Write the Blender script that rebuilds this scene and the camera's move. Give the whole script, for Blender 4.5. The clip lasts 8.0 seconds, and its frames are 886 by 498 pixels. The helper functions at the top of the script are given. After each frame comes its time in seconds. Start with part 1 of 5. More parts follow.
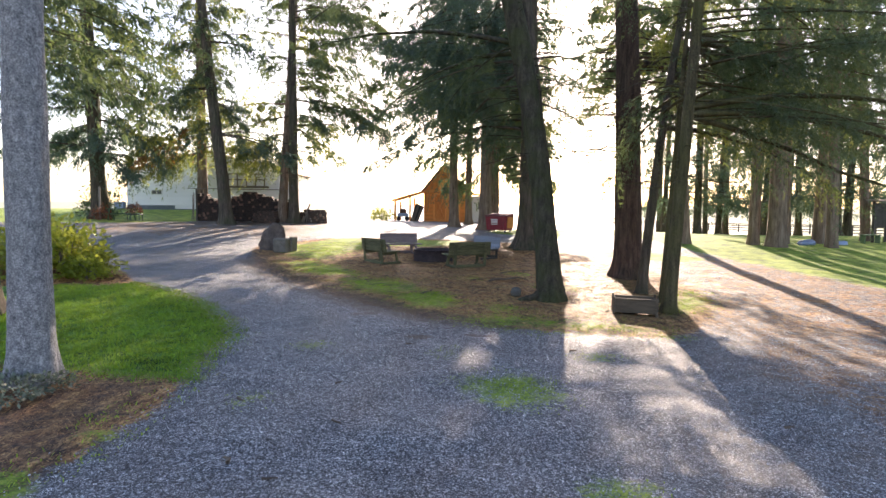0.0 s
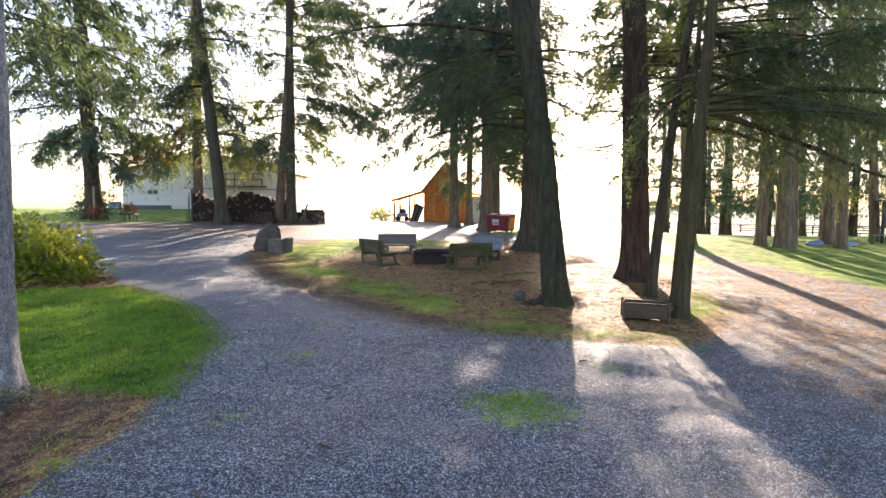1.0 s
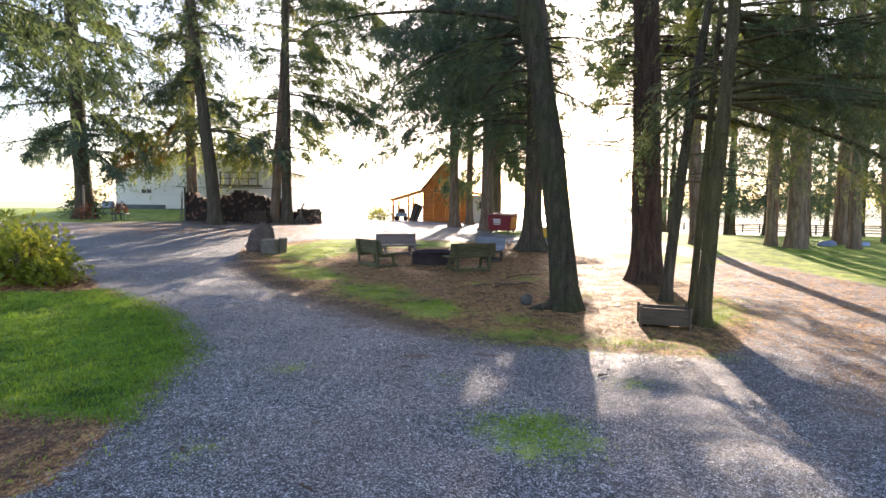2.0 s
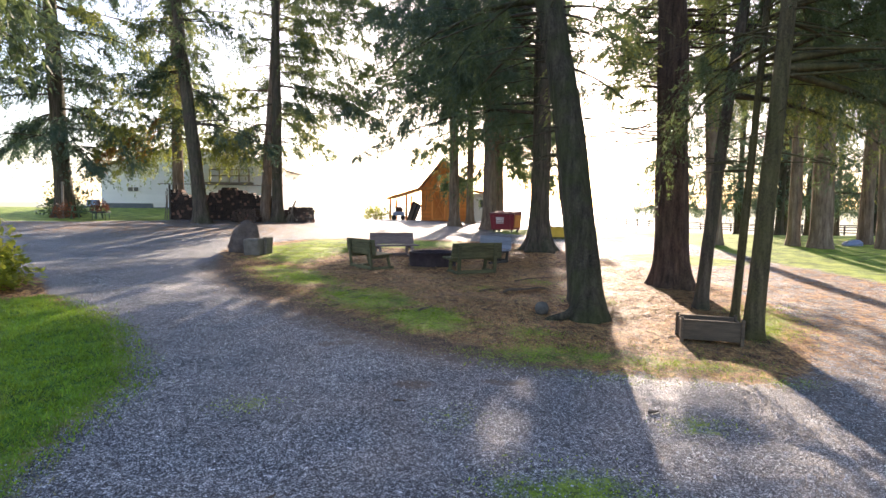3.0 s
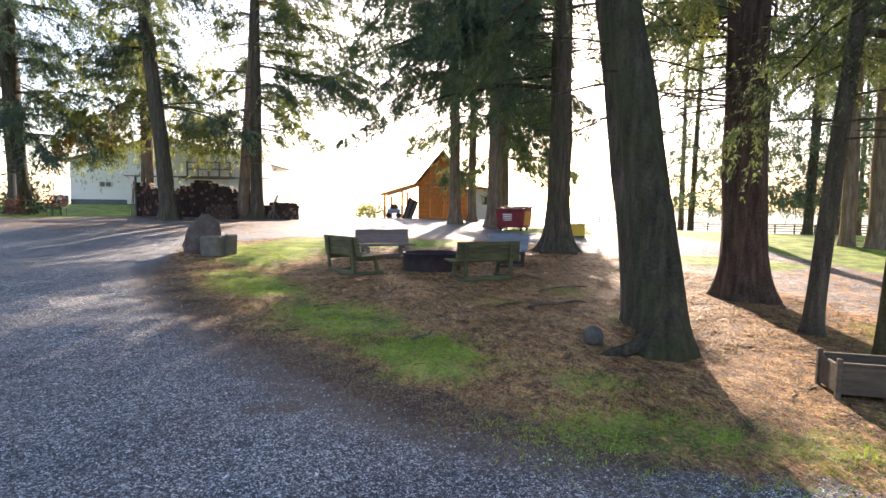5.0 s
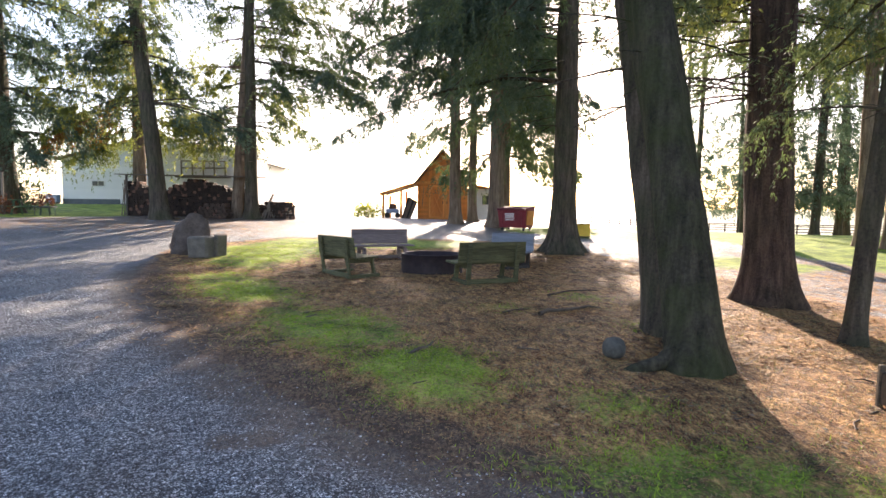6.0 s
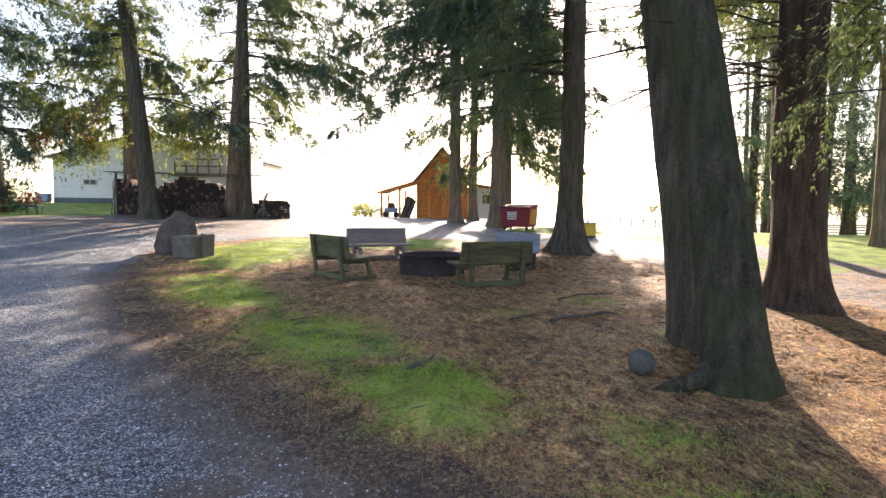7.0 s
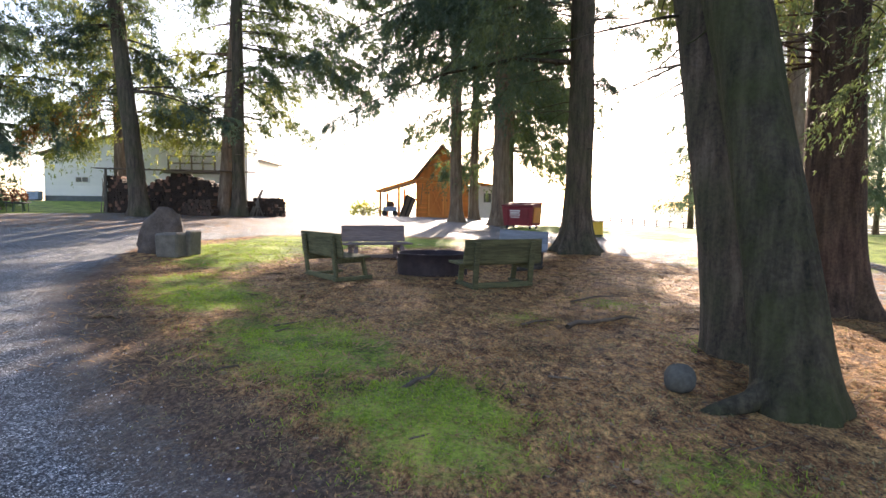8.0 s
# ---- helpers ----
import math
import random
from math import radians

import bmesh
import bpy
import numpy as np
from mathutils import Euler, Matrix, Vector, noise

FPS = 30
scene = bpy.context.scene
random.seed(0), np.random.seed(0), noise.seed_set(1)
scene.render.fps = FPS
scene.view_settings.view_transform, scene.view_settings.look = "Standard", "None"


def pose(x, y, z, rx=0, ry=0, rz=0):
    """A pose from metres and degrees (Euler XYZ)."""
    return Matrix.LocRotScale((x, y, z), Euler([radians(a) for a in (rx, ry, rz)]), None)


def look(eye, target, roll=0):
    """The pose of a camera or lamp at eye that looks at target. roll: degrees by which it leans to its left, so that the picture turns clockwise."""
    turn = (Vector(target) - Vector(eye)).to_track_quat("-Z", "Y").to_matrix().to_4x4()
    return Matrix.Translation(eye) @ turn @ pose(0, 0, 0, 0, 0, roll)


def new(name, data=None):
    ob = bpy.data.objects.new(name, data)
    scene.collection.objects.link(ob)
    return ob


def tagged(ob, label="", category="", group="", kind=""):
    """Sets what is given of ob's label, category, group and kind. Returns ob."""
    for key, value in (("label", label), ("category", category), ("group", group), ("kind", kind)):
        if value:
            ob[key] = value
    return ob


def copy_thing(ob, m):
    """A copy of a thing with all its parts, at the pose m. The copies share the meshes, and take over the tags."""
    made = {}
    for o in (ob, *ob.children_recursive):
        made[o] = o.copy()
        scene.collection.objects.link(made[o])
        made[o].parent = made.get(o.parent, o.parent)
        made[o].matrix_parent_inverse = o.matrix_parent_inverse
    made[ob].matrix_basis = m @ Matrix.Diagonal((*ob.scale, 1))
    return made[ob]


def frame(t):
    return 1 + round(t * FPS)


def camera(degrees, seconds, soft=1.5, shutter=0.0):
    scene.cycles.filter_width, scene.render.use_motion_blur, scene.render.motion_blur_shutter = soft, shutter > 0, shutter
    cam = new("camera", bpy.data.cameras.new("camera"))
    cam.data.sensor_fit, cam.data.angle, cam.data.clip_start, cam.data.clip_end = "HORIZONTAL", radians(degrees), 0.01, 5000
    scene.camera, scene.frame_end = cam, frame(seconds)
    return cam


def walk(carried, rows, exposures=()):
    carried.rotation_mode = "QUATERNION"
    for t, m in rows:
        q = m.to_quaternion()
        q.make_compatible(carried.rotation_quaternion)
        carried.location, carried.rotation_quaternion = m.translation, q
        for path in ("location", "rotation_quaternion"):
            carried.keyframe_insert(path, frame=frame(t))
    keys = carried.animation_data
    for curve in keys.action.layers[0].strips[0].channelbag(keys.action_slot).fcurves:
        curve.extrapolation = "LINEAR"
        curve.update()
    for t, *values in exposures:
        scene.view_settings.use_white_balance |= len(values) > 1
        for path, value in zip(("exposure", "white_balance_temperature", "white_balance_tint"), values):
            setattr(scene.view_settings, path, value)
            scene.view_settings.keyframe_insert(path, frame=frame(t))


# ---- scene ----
cam = camera(73.5, 8.0, soft=1.5)
PATH = [
    (0, (0.042, -0.004, 2.123), (0.055, 1.99, 1.973), 0.5),
    (0.5, (0.048, 0.316, 2.12), (0.06, 2.31, 1.97), 0.5),
    (1, (0.04, 0.674, 2.105), (0.053, 2.668, 1.956), 0.5),
    (1.5, (0.014, 1.029, 2.088), (0.029, 3.023, 1.939), 0.5),
    (3, (-0.053, 3.489, 1.901), (-0.031, 5.484, 1.754), 0.5),
    (3.5, (-0.092, 4.589, 1.816), (-0.065, 6.584, 1.669), 0.5),
    (4, (-0.12, 5.691, 1.731), (-0.091, 7.685, 1.586), 0.6),
    (4.5, (-0.12, 6.519, 1.667), (-0.09, 8.513, 1.522), 0.6),
    (6, (-0.152, 7.929, 1.574), (-0.118, 9.924, 1.431), 0.6),
    (6.5, (-0.167, 8.381, 1.553), (-0.132, 10.376, 1.41), 0.6),
    (7, (-0.173, 8.816, 1.512), (-0.136, 10.81, 1.369), 0.6),
    (7.5, (-0.184, 9.257, 1.461), (-0.146, 11.251, 1.319), 0.7),
    (8, (-0.196, 9.707, 1.408), (-0.157, 11.701, 1.266), 0.7),
]
walk(cam, [(t, look(eye, target, roll)) for t, eye, target, roll in PATH], exposures=[(0.0, 1.87, 6500, 24), (3.5, 1.86, 6500, 24), (6.0, 1.94, 6500, 24), (8.0, 1.97, 6500, 24)])

# ---- world and sun ----
SUN_EL, SUN_AZ = 20.5, 9.0
world = bpy.data.worlds.new("sky")
scene.world = world
world.use_nodes = True
wn, wl = world.node_tree.nodes, world.node_tree.links
sky = wn.new("ShaderNodeTexSky")
sky.sky_type, sky.sun_disc = "NISHITA", False
sky.sun_elevation, sky.sun_rotation = radians(SUN_EL), radians(SUN_AZ)
sky.air_density, sky.dust_density, sky.ozone_density = 1.0, 1.0, 1.0
wl.new(sky.outputs[0], wn["Background"].inputs[0])
wn["Background"].inputs[1].default_value = 0.1

sun_dir = Vector((math.sin(radians(SUN_AZ)) * math.cos(radians(SUN_EL)), math.cos(radians(SUN_AZ)) * math.cos(radians(SUN_EL)), math.sin(radians(SUN_EL))))
sun_data = bpy.data.lights.new("sun", "SUN")
sun_data.energy, sun_data.angle, sun_data.color = 3.6, radians(0.6), (1.0, 0.86, 0.64)
sun = new("sun", sun_data)
sun.matrix_world = look(sun_dir * 60, (0, 0, 0))


# ---- materials ----
def mat(name):
    m = bpy.data.materials.new(name)
    m.use_nodes = True
    n, l = m.node_tree.nodes, m.node_tree.links
    return m, n, l, n["Principled BSDF"]


def coords(n, l, scale=(1, 1, 1), kind="Object"):
    tc, mp = n.new("ShaderNodeTexCoord"), n.new("ShaderNodeMapping")
    l.new(tc.outputs[kind], mp.inputs[0])
    mp.inputs["Scale"].default_value = scale
    return mp.outputs[0]


def noise_tex(n, l, vec, scale, detail=4.0, rough=0.6):
    t = n.new("ShaderNodeTexNoise")
    t.inputs["Scale"].default_value, t.inputs["Detail"].default_value, t.inputs["Roughness"].default_value = scale, detail, rough
    if vec is not None:
        l.new(vec, t.inputs["Vector"])
    return t.outputs["Fac"]


def ramp(n, l, fac, stops):
    r = n.new("ShaderNodeValToRGB")
    while len(r.color_ramp.elements) < len(stops):
        r.color_ramp.elements.new(0.5)
    for e, (p, c) in zip(r.color_ramp.elements, stops):
        e.position, e.color = p, (*c, 1)
    l.new(fac, r.inputs[0])
    return r.outputs[0]


def mix(n, l, fac, a, b, mode="MIX"):
    x = n.new("ShaderNodeMix")
    x.data_type, x.blend_type = "RGBA", mode
    for sock, v in ((x.inputs[0], fac), (x.inputs[6], a), (x.inputs[7], b)):
        if isinstance(v, (int, float)):
            sock.default_value = v
        elif isinstance(v, tuple):
            sock.default_value = (*v, 1)
        else:
            l.new(v, sock)
    return x.outputs[2]


def mathn(n, l, op, a, b=0.0, clamp=False):
    x = n.new("ShaderNodeMath")
    x.operation, x.use_clamp = op, clamp
    for sock, v in ((x.inputs[0], a), (x.inputs[1], b)):
        if isinstance(v, (int, float)):
            sock.default_value = v
        else:
            l.new(v, sock)
    return x.outputs[0]


def bump(n, l, height, p, strength=0.5, distance=0.02):
    b = n.new("ShaderNodeBump")
    b.inputs["Strength"].default_value, b.inputs["Distance"].default_value = strength, distance
    l.new(height, b.inputs["Height"])
    l.new(b.outputs[0], p.inputs["Normal"])


def worn(name, dark, light, scale=6.0, rough=0.7, grain=(1, 1, 1), metal=0.0, bumps=0.4, depth=0.01, spread=0.18):
    """A worn surface: two sizes of variation, a shift from piece to piece, and fine relief."""
    m, n, l, p = mat(name)
    v = coords(n, l, grain)
    a, b = noise_tex(n, l, v, scale, 6), noise_tex(n, l, v, scale * 7, 3)
    f = mathn(n, l, "ADD", mathn(n, l, "MULTIPLY", a, 0.7), mathn(n, l, "MULTIPLY", b, 0.3))
    c = ramp(n, l, f, [(0.3, dark), (0.7, light)])
    oi = n.new("ShaderNodeObjectInfo")
    k = mathn(n, l, "ADD", mathn(n, l, "MULTIPLY", oi.outputs["Random"], 2 * spread), 1 - spread)
    hs = n.new("ShaderNodeHueSaturation")
    l.new(c, hs.inputs["Color"])
    l.new(k, hs.inputs["Value"])
    l.new(hs.outputs[0], p.inputs["Base Color"])
    p.inputs["Roughness"].default_value, p.inputs["Metallic"].default_value = rough, metal
    bump(n, l, f, p, bumps, depth)
    return m


def bark(name, dark, mid, light, moss=None, moss_amount=0.0, furrow=1.0, stretch=0.14, size=9.0, fleck=26.0, share=0.35):
    m, n, l, p = mat(name)
    v = coords(n, l, (1, 1, stretch))
    v2 = coords(n, l, (1, 1, 1))
    a, b = noise_tex(n, l, v, size, 8, 0.65), noise_tex(n, l, v2, fleck, 5, 0.7)
    c0 = noise_tex(n, l, v2, 1.3, 3)
    f = mathn(n, l, "ADD", mathn(n, l, "MULTIPLY", a, 1 - share), mathn(n, l, "MULTIPLY", b, share))
    col = ramp(n, l, f, [(0.36, dark), (0.5, mid), (0.64, light)])
    if moss:
        mk = mathn(n, l, "MULTIPLY", ramp(n, l, mathn(n, l, "ADD", mathn(n, l, "MULTIPLY", c0, 0.7), mathn(n, l, "MULTIPLY", b, 0.3)), [(0.42, (0, 0, 0)), (0.58, (1, 1, 1))]), moss_amount)
        col = mix(n, l, mk, col, moss)
    l.new(col, p.inputs["Base Color"])
    p.inputs["Roughness"].default_value = 0.9
    p.inputs["Specular IOR Level"].default_value = 0.25
    bump(n, l, f, p, 0.9, 0.035 * furrow)
    return m


def leafy(name, dark, light, through_col, share=0.35, rough=0.55):
    """Needles and leaves: matt from the front, glowing where the sun stands behind them."""
    m, n, l, p = mat(name)
    geo = n.new("ShaderNodeNewGeometry")
    v = coords(n, l)
    big = noise_tex(n, l, v, 0.8, 3)
    f = mathn(n, l, "ADD", mathn(n, l, "MULTIPLY", geo.outputs["Random Per Island"], 0.55), mathn(n, l, "MULTIPLY", big, 0.45))
    c = ramp(n, l, f, [(0.2, dark), (0.75, light)])
    l.new(c, p.inputs["Base Color"])
    p.inputs["Roughness"].default_value = rough
    p.inputs["Specular IOR Level"].default_value = 0.3
    tr = n.new("ShaderNodeBsdfTranslucent")
    l.new(mix(n, l, f, tuple(0.6 * x for x in through_col), through_col), tr.inputs[0])
    ms = n.new("ShaderNodeMixShader")
    ms.inputs[0].default_value = share
    l.new(p.outputs[0], ms.inputs[1])
    l.new(tr.outputs[0], ms.inputs[2])
    l.new(ms.outputs[0], n["Material Output"].inputs[0])
    return m


def plain(name, col, rough=0.5, metal=0.0):
    m, n, l, p = mat(name)
    f = noise_tex(n, l, coords(n, l), 14.0, 4)
    l.new(ramp(n, l, f, [(0.3, tuple(0.85 * c for c in col)), (0.7, tuple(min(1, 1.1 * c) for c in col))]), p.inputs["Base Color"])
    p.inputs["Roughness"].default_value, p.inputs["Metallic"].default_value = rough, metal
    return m


def ground_material():
    m, n, l, p = mat("ground_cover")
    v = coords(n, l)

    def attr(name):
        a = n.new("ShaderNodeAttribute")
        a.attribute_name = name
        return a.outputs["Fac"]

    edge = noise_tex(n, l, v, 1.7, 8, 0.7)
    fine = noise_tex(n, l, v, 22.0, 5, 0.7)
    tufts = noise_tex(n, l, v, 6.5, 5, 0.7)
    wob = mathn(n, l, "ADD", mathn(n, l, "MULTIPLY", edge, 0.5), mathn(n, l, "ADD", mathn(n, l, "MULTIPLY", tufts, 0.5), mathn(n, l, "MULTIPLY", fine, 0.3)))

    def mask(name, soft=0.16):
        a = mathn(n, l, "ADD", attr(name), mathn(n, l, "MULTIPLY", mathn(n, l, "SUBTRACT", wob, 0.64), 1.9))
        r = n.new("ShaderNodeMapRange")
        r.inputs["From Min"].default_value, r.inputs["From Max"].default_value = 0.5 - soft, 0.5 + soft
        l.new(a, r.inputs[0])
        return r.outputs[0]

    # crushed stone: each chip its own grey
    vo = n.new("ShaderNodeTexVoronoi")
    vo.inputs["Scale"].default_value = 105.0
    l.new(v, vo.inputs["Vector"])
    vo2 = n.new("ShaderNodeTexVoronoi")
    vo2.inputs["Scale"].default_value = 52.0
    l.new(v, vo2.inputs["Vector"])
    sep, sep2 = n.new("ShaderNodeSeparateColor"), n.new("ShaderNodeSeparateColor")
    l.new(vo.outputs["Color"], sep.inputs[0])
    l.new(vo2.outputs["Color"], sep2.inputs[0])
    chip = mathn(n, l, "ADD", mathn(n, l, "MULTIPLY", sep.outputs[0], 0.6), mathn(n, l, "MULTIPLY", sep2.outputs[1], 0.4))
    stone = ramp(n, l, chip, [(0.3, (0.014, 0.018, 0.024)), (0.48, (0.098, 0.12, 0.145)), (0.63, (0.275, 0.32, 0.36)), (0.8, (0.8, 0.84, 0.86))])
    # shade in the crevices between chips, multiplied into their colour
    gap_shade = ramp(n, l, vo.outputs["Distance"], [(0.3, (1.0, 1.0, 1.0)), (0.62, (0.3, 0.3, 0.32))])
    stone = mix(n, l, 1.0, stone, gap_shade, "MULTIPLY")
    worn_in = ramp(n, l, noise_tex(n, l, v, 1.1, 5, 0.6), [(0.36, (0.85, 0.86, 0.88)), (0.6, (1.5, 1.48, 1.45))])
    stone = mix(n, l, 1.0, stone, worn_in, "MULTIPLY")
    heaps = ramp(n, l, noise_tex(n, l, v, 17.0, 7, 0.8), [(0.36, (0.34, 0.34, 0.36)), (0.5, (0.95, 0.95, 0.95)), (0.62, (1.9, 1.88, 1.85))])
    stone = mix(n, l, 1.0, stone, heaps, "MULTIPLY")
    dirtmix = noise_tex(n, l, v, 0.55, 6, 0.65)
    stone = mix(n, l, ramp(n, l, mathn(n, l, "ADD", mathn(n, l, "MULTIPLY", dirtmix, 0.8), mathn(n, l, "MULTIPLY", fine, 0.25)), [(0.47, (0, 0, 0)), (0.64, (0.4, 0.4, 0.4))]), stone, mix(n, l, fine, (0.07, 0.056, 0.05), (0.2, 0.165, 0.14)))
    # fallen needles and soil: rust, straw and dark humus in drifts
    nv = coords(n, l, (1, 0.55, 1))
    lit = noise_tex(n, l, nv, 30.0, 8, 0.8)
    mid = noise_tex(n, l, nv, 7.0, 6, 0.7)
    lit2 = noise_tex(n, l, v, 1.6, 5, 0.6)
    rust = ramp(n, l, lit, [(0.4, (0.055, 0.025, 0.015)), (0.5, (0.31, 0.135, 0.055)), (0.62, (0.53, 0.265, 0.1))])
    straw = ramp(n, l, lit, [(0.41, (0.06, 0.04, 0.02)), (0.5, (0.34, 0.2, 0.085)), (0.6, (0.58, 0.38, 0.175))])
    humus = ramp(n, l, lit, [(0.36, (0.02, 0.015, 0.012)), (0.55, (0.1, 0.065, 0.045)), (0.68, (0.24, 0.17, 0.11))])
    needles = mix(n, l, ramp(n, l, mid, [(0.4, (0, 0, 0)), (0.58, (1, 1, 1))]), rust, straw)
    needles = mix(n, l, ramp(n, l, mathn(n, l, "ADD", mathn(n, l, "MULTIPLY", lit2, 0.55), mathn(n, l, "MULTIPLY", mid, 0.45)), [(0.36, (1, 1, 1)), (0.52, (0, 0, 0))]), needles, humus)
    blot = noise_tex(n, l, nv, 7.0, 7, 0.78)
    needles = mix(n, l, 1.0, needles, ramp(n, l, blot, [(0.38, (0.4, 0.38, 0.37)), (0.5, (1.08, 1.0, 0.92)), (0.61, (1.75, 1.6, 1.38))]), "MULTIPLY")
    # turf between the blades
    turf = ramp(n, l, mathn(n, l, "ADD", mathn(n, l, "MULTIPLY", fine, 0.5), mathn(n, l, "MULTIPLY", lit2, 0.5)), [(0.38, (0.06, 0.07, 0.016)), (0.48, (0.18, 0.28, 0.03)), (0.6, (0.42, 0.5, 0.08))])
    cut = ramp(n, l, mathn(n, l, "ADD", mathn(n, l, "MULTIPLY", fine, 0.4), mathn(n, l, "MULTIPLY", lit2, 0.6)), [(0.38, (0.03, 0.06, 0.012)), (0.48, (0.07, 0.17, 0.02)), (0.6, (0.18, 0.34, 0.04))])
    turf = mix(n, l, attr("lawn"), turf, cut)
    # pale stubble of the far fields
    field = ramp(n, l, noise_tex(n, l, v, 0.12, 6), [(0.3, (0.34, 0.36, 0.16)), (0.7, (0.55, 0.5, 0.32))])
    g, d = mask("grass"), mask("litter")
    c = mix(n, l, d, stone, needles)
    so = mathn(n, l, "MULTIPLY", mask("soil", 0.25), 0.85)
    c = mix(n, l, so, c, ramp(n, l, lit, [(0.36, (0.024, 0.017, 0.014)), (0.52, (0.085, 0.058, 0.045)), (0.64, (0.24, 0.18, 0.13))]))
    c = mix(n, l, g, c, turf)
    c = mix(n, l, attr("field"), c, field)
    l.new(c, p.inputs["Base Color"])
    # bare stone glints, litter and turf stay matt
    cover = mathn(n, l, "MAXIMUM", g, d)
    l.new(mathn(n, l, "ADD", mathn(n, l, "MULTIPLY", cover, 0.2), 0.58), p.inputs["Roughness"])
    l.new(mathn(n, l, "SUBTRACT", 0.45, mathn(n, l, "MULTIPLY", cover, 0.2)), p.inputs["Specular IOR Level"])
    h = mathn(n, l, "SUBTRACT", 1.0, mathn(n, l, "MULTIPLY", vo.outputs["Distance"], 1.0))
    h2 = mathn(n, l, "ADD", mathn(n, l, "MULTIPLY", h, 0.5), mathn(n, l, "MULTIPLY", chip, 0.5))
    hm = n.new("ShaderNodeMix")
    hm.data_type = "FLOAT"
    l.new(cover, hm.inputs[0])
    l.new(h2, hm.inputs[2])
    l.new(lit, hm.inputs[3])
    bump(n, l, hm.outputs[0], p, 0.8, 0.025)
    return m


M_GROUND = ground_material()
M_BARK_DARK = bark("bark_dark", (0.028, 0.022, 0.018), (0.085, 0.066, 0.05), (0.17, 0.135, 0.1), (0.055, 0.07, 0.026), 0.4)
M_BARK_RED = bark("bark_red", (0.022, 0.014, 0.011), (0.075, 0.047, 0.035), (0.15, 0.098, 0.07), (0.06, 0.06, 0.028), 0.2, 1.3)
M_BARK_GREY = bark("bark_grey", (0.06, 0.06, 0.068), (0.24, 0.235, 0.24), (0.56, 0.54, 0.53), (0.2, 0.22, 0.2), 0.22, 0.5, 0.55, 16.0, 46.0, 0.6)
M_BARK_MOSS = bark("bark_moss", (0.016, 0.014, 0.01), (0.048, 0.041, 0.028), (0.1, 0.084, 0.057), (0.045, 0.056, 0.016), 0.6)
M_BARK_OLIVE = bark("bark_olive", (0.026, 0.022, 0.013), (0.075, 0.062, 0.033), (0.15, 0.125, 0.068), (0.085, 0.085, 0.022), 0.5)
M_LAWN = leafy("lawn_blades", (0.022, 0.07, 0.009), (0.15, 0.36, 0.04), (0.5, 0.72, 0.06), 0.4)
M_IVY = leafy("ivy_leaves", (0.035, 0.05, 0.036), (0.2, 0.24, 0.18), (0.3, 0.36, 0.2), 0.25)
M_BARK_WARM = bark("bark_warm", (0.08, 0.055, 0.04), (0.2, 0.14, 0.1), (0.34, 0.26, 0.19), (0.12, 0.12, 0.07), 0.2)
M_NEEDLE = leafy("needles_dark", (0.04, 0.06, 0.04), (0.1, 0.14, 0.085), (0.3, 0.4, 0.13), 0.32)
M_NEEDLE_BLUE = leafy("needles_blue", (0.042, 0.068, 0.055), (0.1, 0.14, 0.105), (0.22, 0.34, 0.17), 0.28)
# yellower, more translucent needles: sun from behind is put into the colour
M_NEEDLE_SUNLIT = leafy("needles_sunlit", (0.045, 0.06, 0.028), (0.12, 0.145, 0.06), (0.6, 0.66, 0.14), 0.4)
M_RUST = leafy("needles_rust", (0.14, 0.06, 0.02), (0.34, 0.18, 0.06), (0.6, 0.32, 0.08), 0.4)
M_LEAF = leafy("broad_leaves", (0.08, 0.14, 0.02), (0.24, 0.33, 0.05), (0.6, 0.62, 0.08), 0.5, 0.4)
M_GRASS = leafy("grass_blades", (0.09, 0.19, 0.016), (0.4, 0.58, 0.065), (0.55, 0.72, 0.05), 0.45)
M_GRASS_DRY = leafy("grass_dry", (0.11, 0.12, 0.05), (0.38, 0.36, 0.2), (0.5, 0.45, 0.14), 0.35)
M_STRAW = leafy("fallen_needles", (0.05, 0.025, 0.014), (0.58, 0.345, 0.155), (0.45, 0.26, 0.1), 0.2)


# ---- building blocks ----
def part(name, bm, material, parent=None, label=""):
    me = bpy.data.meshes.new(name)
    bm.to_mesh(me)
    bm.free()
    me.materials.append(material)
    ob = new(name, me)
    ob.parent = parent
    if label:
        ob["label"] = label
    return ob


def mesh_np(name, verts, faces, material, parent=None, smooth=False):
    """A mesh from arrays: verts n x 3, faces m x k."""
    verts, faces = np.asarray(verts, np.float32), np.asarray(faces, np.int32)
    me = bpy.data.meshes.new(name)
    me.vertices.add(len(verts))
    me.vertices.foreach_set("co", verts.ravel())
    k = faces.shape[1]
    me.loops.add(faces.size)
    me.loops.foreach_set("vertex_index", faces.ravel())
    me.polygons.add(len(faces))
    me.polygons.foreach_set("loop_start", np.arange(0, faces.size, k, dtype=np.int32))
    me.polygons.foreach_set("loop_total", np.full(len(faces), k, np.int32))
    if smooth:
        me.polygons.foreach_set("use_smooth", np.ones(len(faces), bool))
    me.update(calc_edges=True)
    me.validate()
    me.materials.append(material)
    ob = new(name, me)
    ob.parent = parent
    return ob


def thing(name, m, label, category, group="", kind=""):
    ob = new(name)
    ob.matrix_world = m
    ob.empty_display_size = 0.2
    return tagged(ob, label, category, group, kind)


